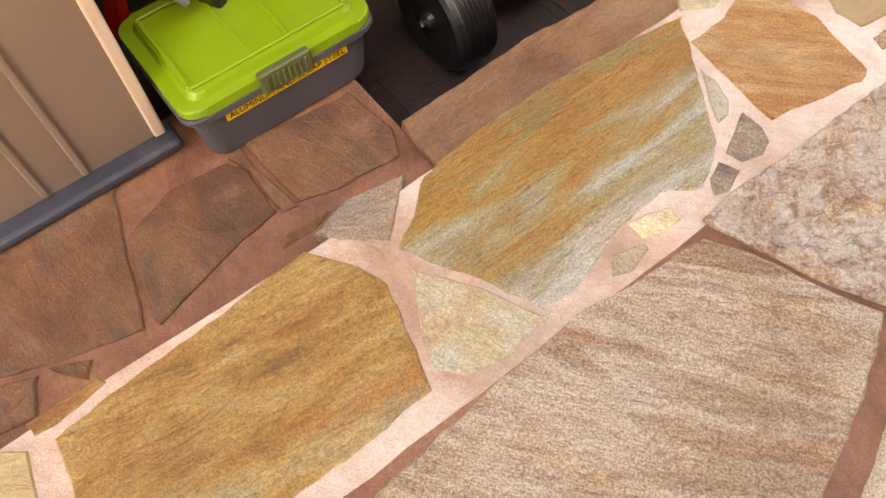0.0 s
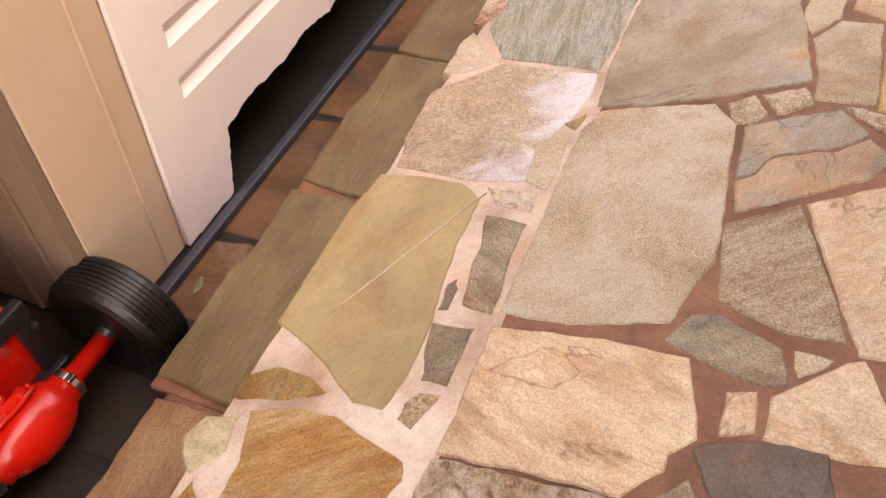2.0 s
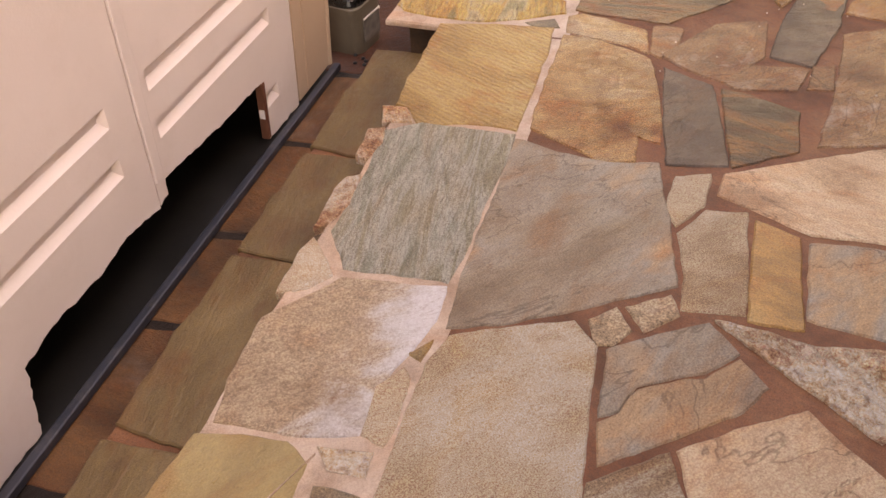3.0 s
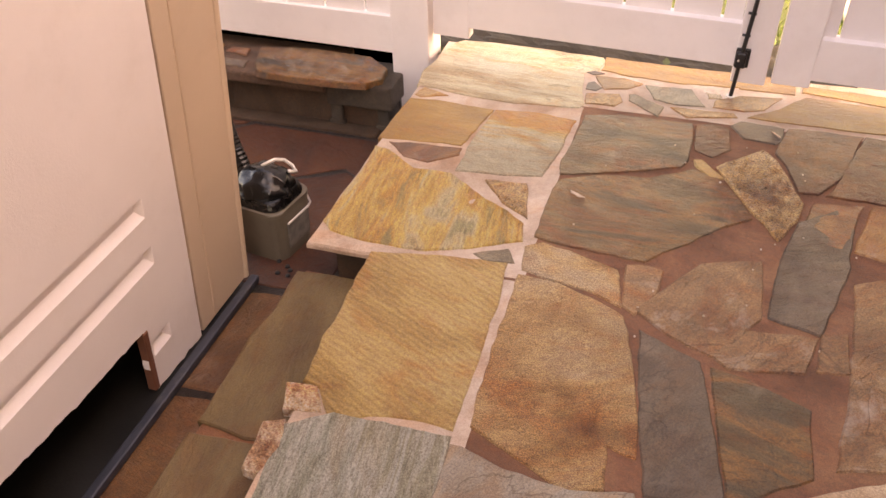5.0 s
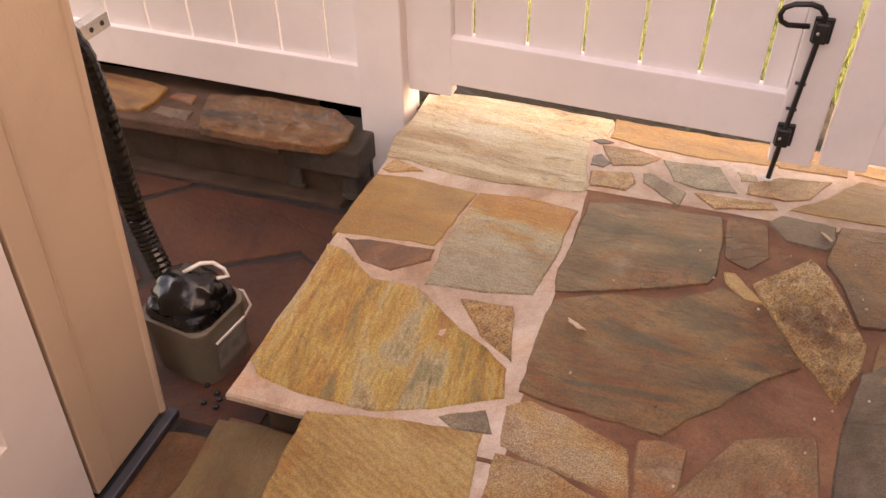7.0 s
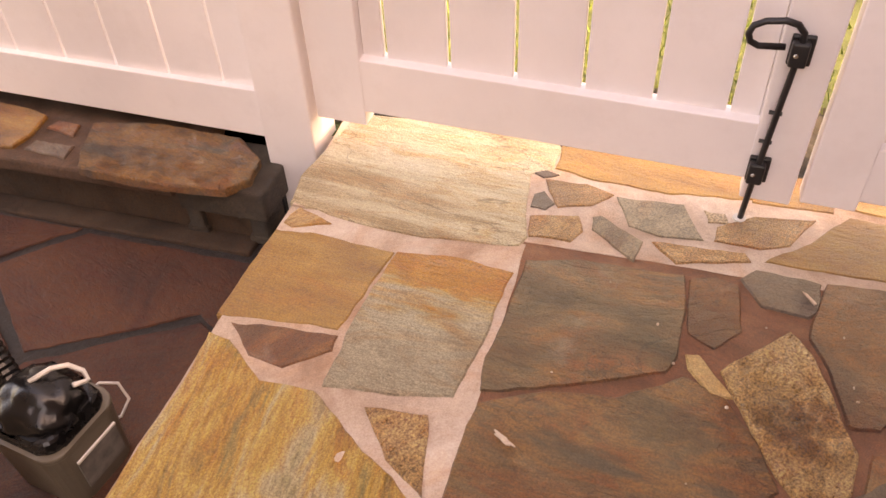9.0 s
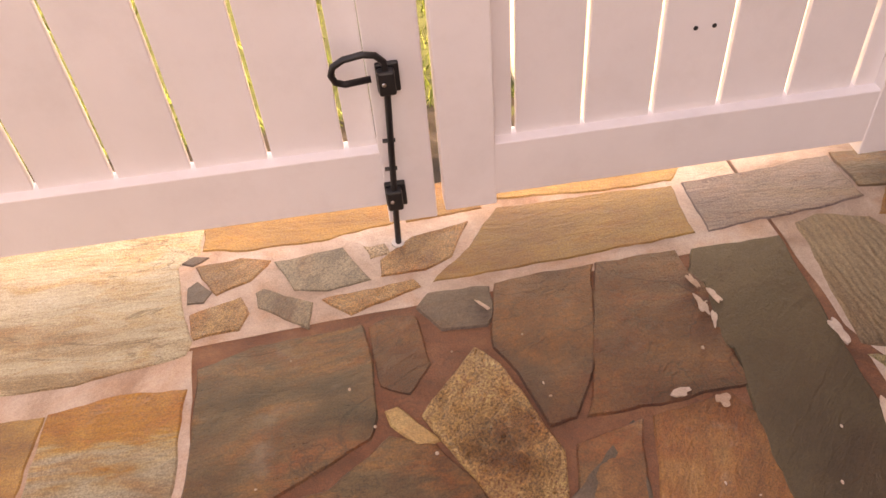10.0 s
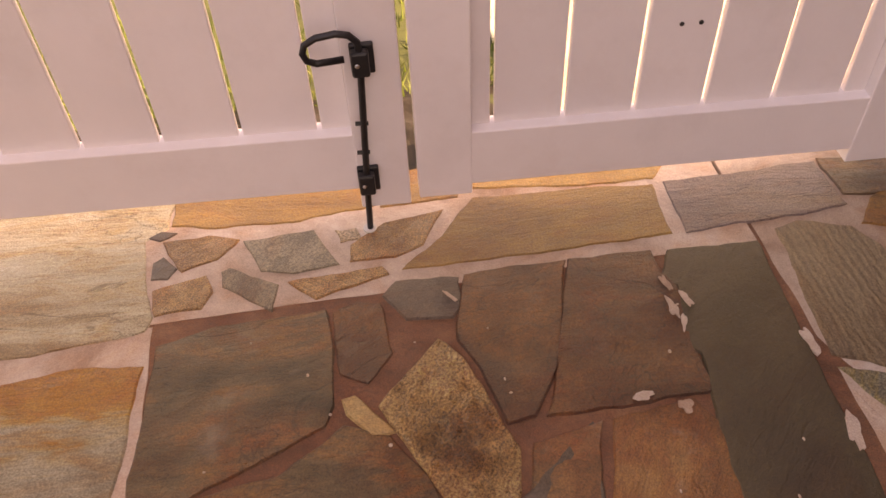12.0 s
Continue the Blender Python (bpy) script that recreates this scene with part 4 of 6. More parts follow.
def wheel(parent, x, r=0.135, w=0.085):
    tyre = [(r * 0.60, -w * 0.40), (r * 0.74, -w * 0.5), (r * 0.86, -w * 0.49), (r * 0.945, -w * 0.43), (r * 0.985, -w * 0.34)]
    for k in range(7):
        c = -w * 0.285 + w * 0.095 * k
        tyre += [(r, c - w * 0.034), (r, c + w * 0.024), (r * 0.982, c + w * 0.034), (r * 0.982, c + w * 0.052)]
    tyre += [(r * 0.985, w * 0.36), (r * 0.945, w * 0.43), (r * 0.86, w * 0.49), (r * 0.74, w * 0.5), (r * 0.60, w * 0.40)]
    m = Matrix.Translation((x, 0, r))
    t = part("tyre", turned(tyre, 48, "X", m=m), RUBBER, parent, smooth=False)
    part("rim", turned([(0.03, -w * 0.30), (r * 0.56, -w * 0.26), (r * 0.61, -w * 0.40), (r * 0.61, w * 0.40), (r * 0.56, w * 0.26), (0.03, w * 0.30)], 28, "X", m=m), BLACK_STEEL, t)
    part("hub", turned([(0.012, -w * 0.56), (0.024, -w * 0.50), (0.034, -w * 0.28), (0.034, w * 0.28), (0.024, w * 0.50), (0.012, w * 0.56)], 16, "X", m=m), BLACK_STEEL, t)
    part("bolt", turned([(0.006, -w * 0.64), (0.009, -w * 0.62), (0.009, -w * 0.54)], 6, "X", m=m), STEEL, t)
    return t


def cart():
    """A red two-wheeled cart with a cast axle housing and a case held in a black angle-iron cradle."""
    c = thing("tool_cart", (1.735, 2.0, -0.345), "glossy red wheeled cart with black tyres and strapped case", "cart")
    wheel(c, -0.305, 0.162, 0.135)
    wheel(c, 0.345, 0.176, 0.135)
    z = 0.165
    part("axle", tube([(-0.25, 0, z), (0.29, 0, z + 0.004)], 0.027, 18), RED, c, smooth=True)
    # bell-shaped castings either side of a flanged middle
    prof = [(0.030, -0.150), (0.041, -0.146), (0.041, -0.122), (0.050, -0.118), (0.050, -0.098), (0.056, -0.092), (0.068, -0.070), (0.082, -0.036), (0.088, 0.0), (0.085, 0.036), (0.074, 0.072), (0.060, 0.098), (0.050, 0.106), (0.050, 0.124), (0.041, 0.128), (0.041, 0.150), (0.030, 0.155)]
    housing = part("axle_housing", turned(prof, 32, "X", m=Matrix.Translation((0.005, 0, z)) @ Matrix.Diagonal((1.0, 0.92, 1.0, 1.0))), RED, c, "cast red axle housing", smooth=True)
    tip = Matrix.Translation((0.01, -0.012, z)) @ pose(0, 0, 0, -42)
    flange = prism(rounded(0.150, 0.150, 0.052, 6), 0.070, 0.080, 0.003)
    flange.transform(tip @ Matrix.Translation((0, 0.0, 0)))
    plate = part("flange", flange, RED, housing)
    dome = prism(rounded(0.122, 0.116, 0.045, 6), 0.079, 0.098, 0.007, 0.80)
    dome.transform(tip)
    part("cover", dome, RED, housing)
    rib = tube([(-0.03, -0.045, 0.099), (0.012, -0.012, 0.102), (0.022, 0.04, 0.099)], 0.006, 8)
    rib.transform(tip)
    part("cover_rib", rib, RED, housing, smooth=True)
    for k in range(8):
        a = 2 * math.pi * (k + 0.5) / 8
        head = turned([(0.0065, 0.0), (0.0065, 0.007), (0.004, 0.009)], 6)
        head.transform(tip @ Matrix.Translation((0.066 * math.cos(a), 0.066 * math.sin(a), 0.080)))
        part("bolt", head, RED, plate)
    web = box(-0.085, 0.085, -0.006, 0.006, -0.100, -0.060, 0.003)
    web.transform(Matrix.Translation((0.005, -0.03, z)) @ pose(0, 0, 0, 35))
    part("web", web, RED, housing)
    for x in (-0.134, 0.139):
        part("hose_clamp", turned([(0.0425, -0.009), (0.0445, -0.009), (0.0445, 0.009), (0.0425, 0.009)], 24, "X", m=Matrix.Translation((x, 0, z))), STEEL, c, "bright steel band")
        part("clamp_screw", box(x - 0.012, x + 0.012, -0.036, -0.018, z + 0.036, z + 0.048, 0.002), STEEL, c)
    # upright channel, leaning back over the axle
    lean = Matrix.Translation((-0.005, 0.055, 0.17)) @ pose(0, 0, 0, -7, -3, 0)
    up = box(-0.036, 0.036, -0.012, 0.0, 0.0, 1.0, 0.003)
    up.transform(lean)
    mast = part("mast", up, RED, c, "red steel channel")
    for x in (-0.033, 0.033):
        side = box(x - 0.003, x + 0.003, 0.001, 0.04, 0.0, 1.0, 0.002)
        side.transform(lean)
        part("channel_side", side, RED, mast)
    # Slot is not cut: a black strip gives the gap's dark
    slot = box(-0.018, -0.009, -0.0135, -0.0115, 0.0, 0.9, 0.0)
    slot.transform(lean)
    part("slot", slot, BLACK_STEEL, mast)
    strip = box(0.017, 0.030, -0.0155, -0.0115, 0.02, 0.27, 0.0)
    strip.transform(lean)
    rule = part("measuring_tape", strip, TAPE, mast, "cream measuring tape strip")
    for k in range(24):
        mark = box(0.018, 0.022 if k % 2 else 0.026, -0.0165, -0.0150, 0.03 + 0.0098 * k, 0.0322 + 0.0098 * k, 0.0)
        mark.transform(lean)
        part("mark", mark, INK, rule)
    for x, h, mat in ((0.022, 0.31, STEEL), (0.006, 0.37, STEEL), (-0.055, 0.26, BLACK_STEEL), (-0.020, 0.05, RED)):
        head = turned([(0.011, 0.0), (0.011, -0.010), (0.006, -0.014)], 8, "Y")
        head.transform(lean @ Matrix.Translation((x, -0.012, h)))
        part("bolt", head, mat, mast)
    gusset = prism([(-0.055, 0.0), (0.05, 0.0), (0.036, 0.09), (-0.036, 0.09)], -0.006, 0.0, 0.002)
    gusset.transform(Matrix.Translation((-0.005, 0.045, 0.135)) @ pose(0, 0, 0, 83))
    part("gusset", gusset, RED, c)
    part("cross_member", box(-0.21, 0.21, 0.060, 0.098, 0.13, 0.16, 0.004, 2), BLACK_STEEL, c)
    body = box(-0.20, 0.20, 0.10, 0.56, 0.07, 0.40, 0.028, 3)
    for v in body.verts:
        k = 1.0 - 0.10 * (0.56 - v.co.y) / 0.46
        v.co.x *= k
        v.co.z = 0.235 + (v.co.z - 0.235) * k
    case = part("case", body, RED, c, "red plastic case")
    # White plastic lowered to grey, the shed's dimness put into its colour
    part("case_lid", box(-0.215, 0.215, 0.556, 0.60, 0.055, 0.415, 0.014, 2), plain_mat("dimmed_white_plastic", (0.36, 0.34, 0.33, 1), 0.5, var=0.2), c, "white plastic lid")
    for k in range(5):
        part("case_rib", tube([(-0.13 + 0.012 * k, 0.15 + 0.014 * k, 0.3865), (0.13, 0.15 + 0.014 * k, 0.3865)], 0.0035, 8), RED, case)
    for side in (-1, 1):
        xs = sorted((side * 0.200, side * 0.150))
        part("cradle_upright", box(xs[0], xs[1], 0.078, 0.104, 0.10, 0.385, 0.005, 2), BLACK_STEEL, c, "black angle-iron cradle")
        xs = sorted((side * 0.202, side * 0.062))
        part("cradle_arm", box(xs[0], xs[1], 0.072, 0.102, 0.335, 0.388, 0.005, 2), BLACK_STEEL, c)
        part("cradle_bolt", turned([(0.010, 0.0), (0.010, -0.012), (0.005, -0.015)], 6, "Y", m=Matrix.Translation((side * 0.19, 0.074, 0.31))), BLACK_STEEL, c)
    return c


cart()


def wire_rack():
    """A low chrome wire shelf standing in the dark of the shed."""
    r = thing("wire_rack", (1.16, 2.86, -0.345), "bright chrome wire shelf rack in the dark shed", "wire rack")
    for x in (-0.26, 0.26):
        for y in (-0.16, 0.10):
            part("leg", tube([(x, y, 0.0), (x, y, 0.34)], 0.008, 8), STEEL, r)
    for y in (-0.16, 0.10):
        for z in (0.30, 0.335):
            part("rail", tube([(-0.26, y, z), (0.26, y, z)], 0.004, 8), STEEL, r)
        part("truss", tube([(-0.26 + 0.04 * k, y, 0.30 if k % 2 else 0.335) for k in range(14)], 0.0025, 6), STEEL, r)
    for k in range(9):
        part("wire", tube([(-0.24 + 0.06 * k, -0.16, 0.338), (-0.24 + 0.06 * k, 0.10, 0.338)], 0.0025, 6), STEEL, r)
    return r


wire_rack()


def clamp_stand():
    """A red folding stand with a black clamp head, standing behind the tote in the shed."""
    s = thing("folding_stand", (0.835, 2.505, -0.345), "red steel folding stand with black clamp and seat", "stand")
    def bar(a, b, w, d, mat, label=""):
        a, b = Vector(a), Vector(b)
        bm = box(-w / 2, w / 2, -d / 2, d / 2, 0, (b - a).length, 0.004, 2)
        bm.transform(Matrix.Translation(a) @ (b - a).to_track_quat("Z", "Y").to_matrix().to_4x4())
        return part("leg" if mat is RED else "strut", bm, mat, s, label)
    bar((0.30, 0.12, 0.0), (-0.02, 0.10, 0.75), 0.05, 0.05, RED)
    bar((-0.12, 0.20, 0.0), (0.02, 0.0, 0.75), 0.05, 0.05, RED)
    bar((-0.02, -0.22, 0.64), (-0.14, 0.04, 0.95), 0.07, 0.04, RED)
    bar((0.13, -0.27, 0.56), (0.17, -0.22, 0.95), 0.036, 0.036, RED)
    bar((-0.10, 0.16, 0.30), (0.22, 0.12, 0.30), 0.03, 0.03, BLACK_STEEL)
    head = box(-0.05, 0.05, -0.045, 0.045, 0.16, 0.27, 0.014, 2)
    box(-0.038, 0.038, -0.04, 0.03, 0.02, 0.18, 0.014, 2, head)
    head_place = Matrix.Translation((0.065, -0.285, 0.425)) @ pose(0, 0, 0, -12, -14, 25)
    head.transform(head_place)
    clamp = part("clamp", head, BLACK_FILM, s, "black moulded clamp head")
    for name, x0, x1, y0, z0, z1 in (("jaw", -0.045, -0.012, -0.05, -0.05, 0.05), ("jaw", 0.012, 0.045, -0.05, -0.05, 0.05), ("lever", -0.065, -0.035, -0.03, 0.09, 0.15)):
        piece = box(x0, x1, y0, 0.02, z0, z1, 0.008, 2)
        piece.transform(head_place)
        part(name, piece, BLACK_FILM, clamp)
    part("knob", turned([(0.011, 0.0), (0.011, 0.03), (0.006, 0.036)], 10, m=Matrix.Translation((0.10, -0.33, 0.50)) @ pose(0, 0, 0, 60, 0, 30)), WHITE_PLASTIC, clamp, "pale threaded knob")
    strap = tube([(0.02, -0.31, 0.62), (-0.02, -0.34, 0.56), (-0.035, -0.34, 0.48), (-0.01, -0.34, 0.44)], 0.012, 6)
    part("strap", strap, plain_mat("grey_webbing", (0.16, 0.15, 0.15, 1), 0.8, var=0.3), clamp, "grey webbing strap")
    part("seat", turned([(0.02, 0.0), (0.12, 0.01), (0.155, 0.05), (0.15, 0.10), (0.10, 0.125), (0.02, 0.13)], 28, m=Matrix.Translation((0.33, -0.02, 0.27)) @ pose(0, 0, 0, -18, 12, 0)), BLACK_FILM, s, "round black padded seat", smooth=True)
    return s


clamp_stand()


def crate():
    c = thing("crate", (1.25, 2.75, -0.345), "black openwork plastic crate in the dark shed", "crate")
    for y in (-0.14, 0.14):
        part("side", box(-0.2, 0.2, y - 0.008, y + 0.008, 0.0, 0.22, 0.003), BLACK_FILM, c)
    for x in (-0.2, 0.2):
        part("end", box(x - 0.008, x + 0.008, -0.14, 0.14, 0.0, 0.22, 0.003), BLACK_FILM, c)
    part("base", box(-0.2, 0.2, -0.14, 0.14, 0.0, 0.012, 0.003), BLACK_FILM, c)
    part("handle", tube([(-0.06, -0.16, 0.18), (-0.06, -0.18, 0.23), (0.06, -0.18, 0.23), (0.06, -0.16, 0.18)], 0.008, 8), BLACK_FILM, c)
    return c


crate()


def vac():
    """A squat bin with a black lid, a bail and a hose that runs behind the shed corner."""
    b = thing("bucket_vacuum", (4.905, 2.10, -0.345), "olive-taupe bucket vacuum with black lid and hose", "vacuum cleaner", turn=-9)
    b.matrix_world = pose(4.918, 2.105, -0.345, 0, 0, -9) @ Matrix.Scale(1.14, 4)
    part("bin", prism(rounded(0.186, 0.205, 0.04), 0.0, 0.192, 0.006, 1.09), TAUPE_BIN, b)
    part("rim", prism(rounded(0.208, 0.228, 0.046), 0.180, 0.198, 0.005), TAUPE_BIN, b)
    part("lid", prism(rounded(0.190, 0.208, 0.044), 0.196, 0.232, 0.010, 0.90), BLACK_FILM, b, "glossy black lid")
    dome = bmesh.new()
    bmesh.ops.create_icosphere(dome, subdivisions=4, radius=1.0)
    for v in dome.verts:
        d = v.co.copy()
        r = 1.0 + 0.16 * noise.noise(d * 2.3) + 0.13 * abs(noise.noise(d * 5.5)) + 0.05 * noise.noise(d * 12)
        v.co = Vector((d.x * r * 0.088, d.y * r * 0.096, 0.226 + max(0.0, d.z) * r * 0.078))
    bmesh.ops.dissolve_degenerate(dome, dist=1e-5, edges=dome.edges)
    part("motor_cover", dome, BLACK_FILM, b, "crumpled glossy black cover", smooth=True)
    part("bail", tube([(0.0, 0.0, 0.308), (0.045, -0.02, 0.312), (0.074, -0.035, 0.298), (0.088, -0.055, 0.272), (0.078, -0.075, 0.260), (0.045, -0.07, 0.28)], 0.006, 8), WHITE_PLASTIC, b, "white plastic handle", smooth=True)
    cord = [(0.095, 0.01, 0.135), (0.135, -0.005, 0.145), (0.162, -0.03, 0.125), (0.155, -0.055, 0.085), (0.12, -0.05, 0.055), (0.092, -0.02, 0.05)]
    part("cord", tube(cord, 0.004, 8), WHITE_PLASTIC, b, "looped pale cord", smooth=True)
    sticker = box(-0.055, 0.06, -0.1095, -0.104, 0.05, 0.15, 0.0)
    sticker.transform(pose(0, 0, 0, 2.6, 0, 0))
    tag = part("sticker", sticker, plain_mat("worn_grey_label", (0.20, 0.18, 0.16, 1), 0.5, var=0.5, scale=25), b, "worn grey label with unreadable lines")
    edge = box(-0.056, 0.061, -0.113, -0.108, 0.148, 0.154, 0.0)
    edge.transform(pose(0, 0, 0, 2.6, 0, 0))
    part("sticker_edge", edge, WHITE_PLASTIC, tag)
    back = b.matrix_world.inverted()
    pts = [back @ Vector(q) for q in ((4.885, 2.13, -0.125), (4.93, 2.18, -0.075), (4.965, 2.24, 0.03), (4.985, 2.275, 0.13), (4.985, 2.28, 0.28), (4.975, 2.265, 0.49), (4.965, 2.27, 0.66), (4.90, 2.32, 0.90))]
    fine = []
    for a, c in zip(pts, pts[1:]):
        fine += [Vector(a).lerp(Vector(c), j / 14) for j in range(14)]
    fine.append(Vector(pts[-1]))
    part("hose", tube(fine, [0.030 if k % 2 else 0.0275 for k in range(len(fine))], 12), BLACK_FILM, b, "black ribbed hose")
    return b


vac()

rail = thing("slotted_bracket", (4.98, 2.30, 0.685), "perforated zinc angle bracket fixed at the shed corner", "bracket")
part("flange", box(-0.36, 0.15, -0.002, 0.002, -0.02, 0.02, 0.001), STEEL, rail)
part("flange", box(-0.36, 0.15, 0.0, 0.035, 0.018, 0.022, 0.001), STEEL, rail)
# Perforations are black discs on the flange, hole shade as colour
for k in range(6):
    part("slot", turned([(0.007, -0.0035), (0.007, -0.0015)], 10, "Y", m=Matrix.Translation((0.12 - 0.045 * k, 0, 0))), INK, rail)

chip = tagged(part("bark_chip", prism([(2.30, 1.985), (2.335, 2.003), (2.37, 2.005), (2.365, 1.99), (2.33, 1.975)], -0.345, -0.334, 0.002), STONE["grey"]), "loose curled chip lying on the lower paving", "chip")
for k, (x, y) in enumerate(((4.78, 1.985), (4.735, 2.005), (4.76, 1.965), (4.80, 2.03), (4.73, 1.96))):
    tagged(part("grit", turned([(0.004, 0.0), (0.011, 0.004), (0.008, 0.011), (0.002, 0.013)], 7, m=Matrix.Translation((x, y, -0.345)) @ pose(0, 0, 0, 0, 0, 40 * k)), BLACK_STEEL), "small dark lump of grit on the floor", "grit", "grit beside the vacuum")


# ---- lawn seen through the gate ----
def lawn():
    rnd = random.Random(11)
    verts, faces = [], []
    for k in range(26000):
        u = rnd.random()
        y = rnd.uniform(-3.2, 4.8)
        x = (6.58 if y > -0.06 else 7.4) + 9.0 * u * u
        h, a, w = rnd.uniform(0.03, 0.09), rnd.uniform(0, 6.28), 0.0035 + 0.003 * u
        bx, by = rnd.uniform(-0.04, 0.04), rnd.uniform(-0.04, 0.04)
        i = len(verts)
        verts += [(x - w * math.cos(a), y - w * math.sin(a), -0.05), (x + w * math.cos(a), y + w * math.sin(a), -0.05), (x + bx, y + by, -0.05 + h)]
        faces.append((i, i + 1, i + 2))
    me = bpy.data.meshes.new("grass")
    me.from_pydata(verts, [], faces)
    me.materials.append(plain_mat("grass_blades", (0.10, 0.16, 0.025, 1), 0.6, var=0.5, scale=1.5, dirt=(0.28, 0.26, 0.07, 1), dirt_amount=0.8))
    return tagged(new("grass", me), "sunlit green lawn grass behind the gate", "grass", kind="stuff")


lawn()

# ---- paving pieces ----
for x0, x1, kind, out in ((1.10, 1.92, "tread", 1.762), (1.965, 2.645, "step", 1.81), (2.68, 3.325, "step", 1.815), (3.345, 3.86, "step", 1.82), (3.89, 4.58, "step", 1.825)):
    stone(LOWER, kind, [(x0, 1.46), (x1, 1.46), (x1 + 0.01, 1.62), (x1 - 0.005, out), (x1 - 0.22, out - 0.012), ((x0 + x1) / 2, out + 0.006), (x0 + 0.18, out - 0.006), (x0 + 0.005, out - 0.012), (x0 - 0.01, 1.66)], -0.160, "step_stone", 0.05)
for x0, x1, out in ((1.10, 1.94, 1.735), (1.94, 4.60, 1.79)):
    part("step_bed", box(x0, x1, 1.40, out, -0.36, -0.185, 0.004), RISER, LOWER)
    part("step_mortar", box(x0, x1, 1.40, out + 0.013, -0.186, -0.172, 0.004), MORTAR_RED, LOWER)
for x0, x1, kind in ((1.2, 1.75, "shed_shade"), (1.78, 2.2, "shed_shade"), (2.22, 2.52, "low"), (2.55, 3.12, "low"), (3.15, 3.55, "low"), (3.58, 4.1, "low"), (4.13, 4.62, "low")):
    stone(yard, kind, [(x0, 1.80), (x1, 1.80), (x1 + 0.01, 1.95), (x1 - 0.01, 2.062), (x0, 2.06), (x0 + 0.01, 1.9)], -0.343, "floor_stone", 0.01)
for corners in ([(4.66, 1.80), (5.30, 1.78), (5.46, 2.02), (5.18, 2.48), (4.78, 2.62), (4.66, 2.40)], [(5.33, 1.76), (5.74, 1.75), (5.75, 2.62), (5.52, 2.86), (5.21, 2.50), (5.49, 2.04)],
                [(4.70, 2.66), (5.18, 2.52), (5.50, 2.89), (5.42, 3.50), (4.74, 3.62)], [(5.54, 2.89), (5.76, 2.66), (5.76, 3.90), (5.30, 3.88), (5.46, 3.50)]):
    stone(yard, "dark_red", corners, -0.343, "floor_stone")
stone(low_wall, "cap_rough", [(5.795, 2.60), (5.90, 2.655), (6.05, 2.70), (6.10, 2.45), (6.08, 2.13), (5.98, 2.00), (5.87, 1.99), (5.805, 2.05), (5.785, 2.27)], -0.082, "cap_stone", 0.034)
stone(low_wall, "slate", [(5.866, 2.872), (5.923, 2.865), (5.925, 2.704), (5.847, 2.692)], -0.096, "cap_stone", 0.02)
stone(low_wall, "redbrown", [(5.996, 2.869), (6.046, 2.854), (6.042, 2.758), (5.971, 2.742)], -0.094, "cap_stone", 0.02)
stone(low_wall, "ochre_dark", [(6.12, 3.45), (6.087, 3.0), (6.06, 2.91), (5.95, 2.895), (5.86, 2.915), (5.835, 3.10), (5.84, 3.46)], -0.088, "cap_stone", 0.03)
stone(low_wall, "olive", [(5.82, 3.49), (6.14, 3.48), (6.14, 4.08), (5.83, 4.10)], -0.092, "cap_stone", 0.02)

# The 0.44 m long mark is a pale mineral vein, the others mortar
for x, y, long, wide, a in ((5.60, -0.262, 0.055, 0.010, 12), (5.52, -0.252, 0.07, 0.012, 4), (5.47, -0.262, 0.045, 0.010, 160), (5.545, -0.292, 0.05, 0.012, 15), (5.285, -0.10, 0.05, 0.014, 95), (5.245, -0.185, 0.035, 0.02, 60),
                          (5.655, 0.285, 0.045, 0.006, 35), (5.05, 0.955, 0.06, 0.008, 60), (2.42, 1.305, 0.44, 0.0018, -22), (5.36, -0.535, 0.08, 0.016, 5), (5.12, -0.515, 0.09, 0.018, 170)):
    outline = []
    for k in range(26):
        g = 2 * math.pi * k / 26
        r = 1.0 + 0.7 * noise.noise(Vector((math.cos(g) * 1.3 + x * 40, math.sin(g) * 1.3 + y * 40, 3))) + 0.15 * noise.noise(Vector((math.cos(g) * 4 + x * 40, math.sin(g) * 4, 9)))
        u, v = long * 0.5 * r * math.cos(g), wide * 0.8 * r * math.sin(g)
        outline.append((x + u * math.cos(radians(a)) - v * math.sin(radians(a)), y + u * math.sin(radians(a)) + v * math.cos(radians(a))))
    part("mortar_smear", prism(outline, -0.01, 0.0036), MORTAR_LIGHT, INNER)
crumbs = random.Random(21)
for k in range(34):
    x, y = crumbs.uniform(4.3, 5.7), crumbs.uniform(-0.5, 0.95)
    tagged(part("mortar_crumb", turned([(0.001, 0.0), (0.0045, 0.002), (0.003, 0.005), (0.001, 0.006)], 6, m=Matrix.Translation((x, y, 0.001)) @ Matrix.Diagonal((crumbs.uniform(0.5, 1.3), crumbs.uniform(0.5, 1.1), 1, 1))), MORTAR_LIGHT), "tiny pale crumb of mortar on the terrace", "crumb", "mortar crumbs")
for y in (-0.344, -0.392):
    part("screw", turned([(0.002, 0.0105), (0.006, 0.012), (0.006, 0.015)], 10, "X", m=Matrix.Translation((0.0, y, 0.515))), BLACK_STEEL, right_gate)

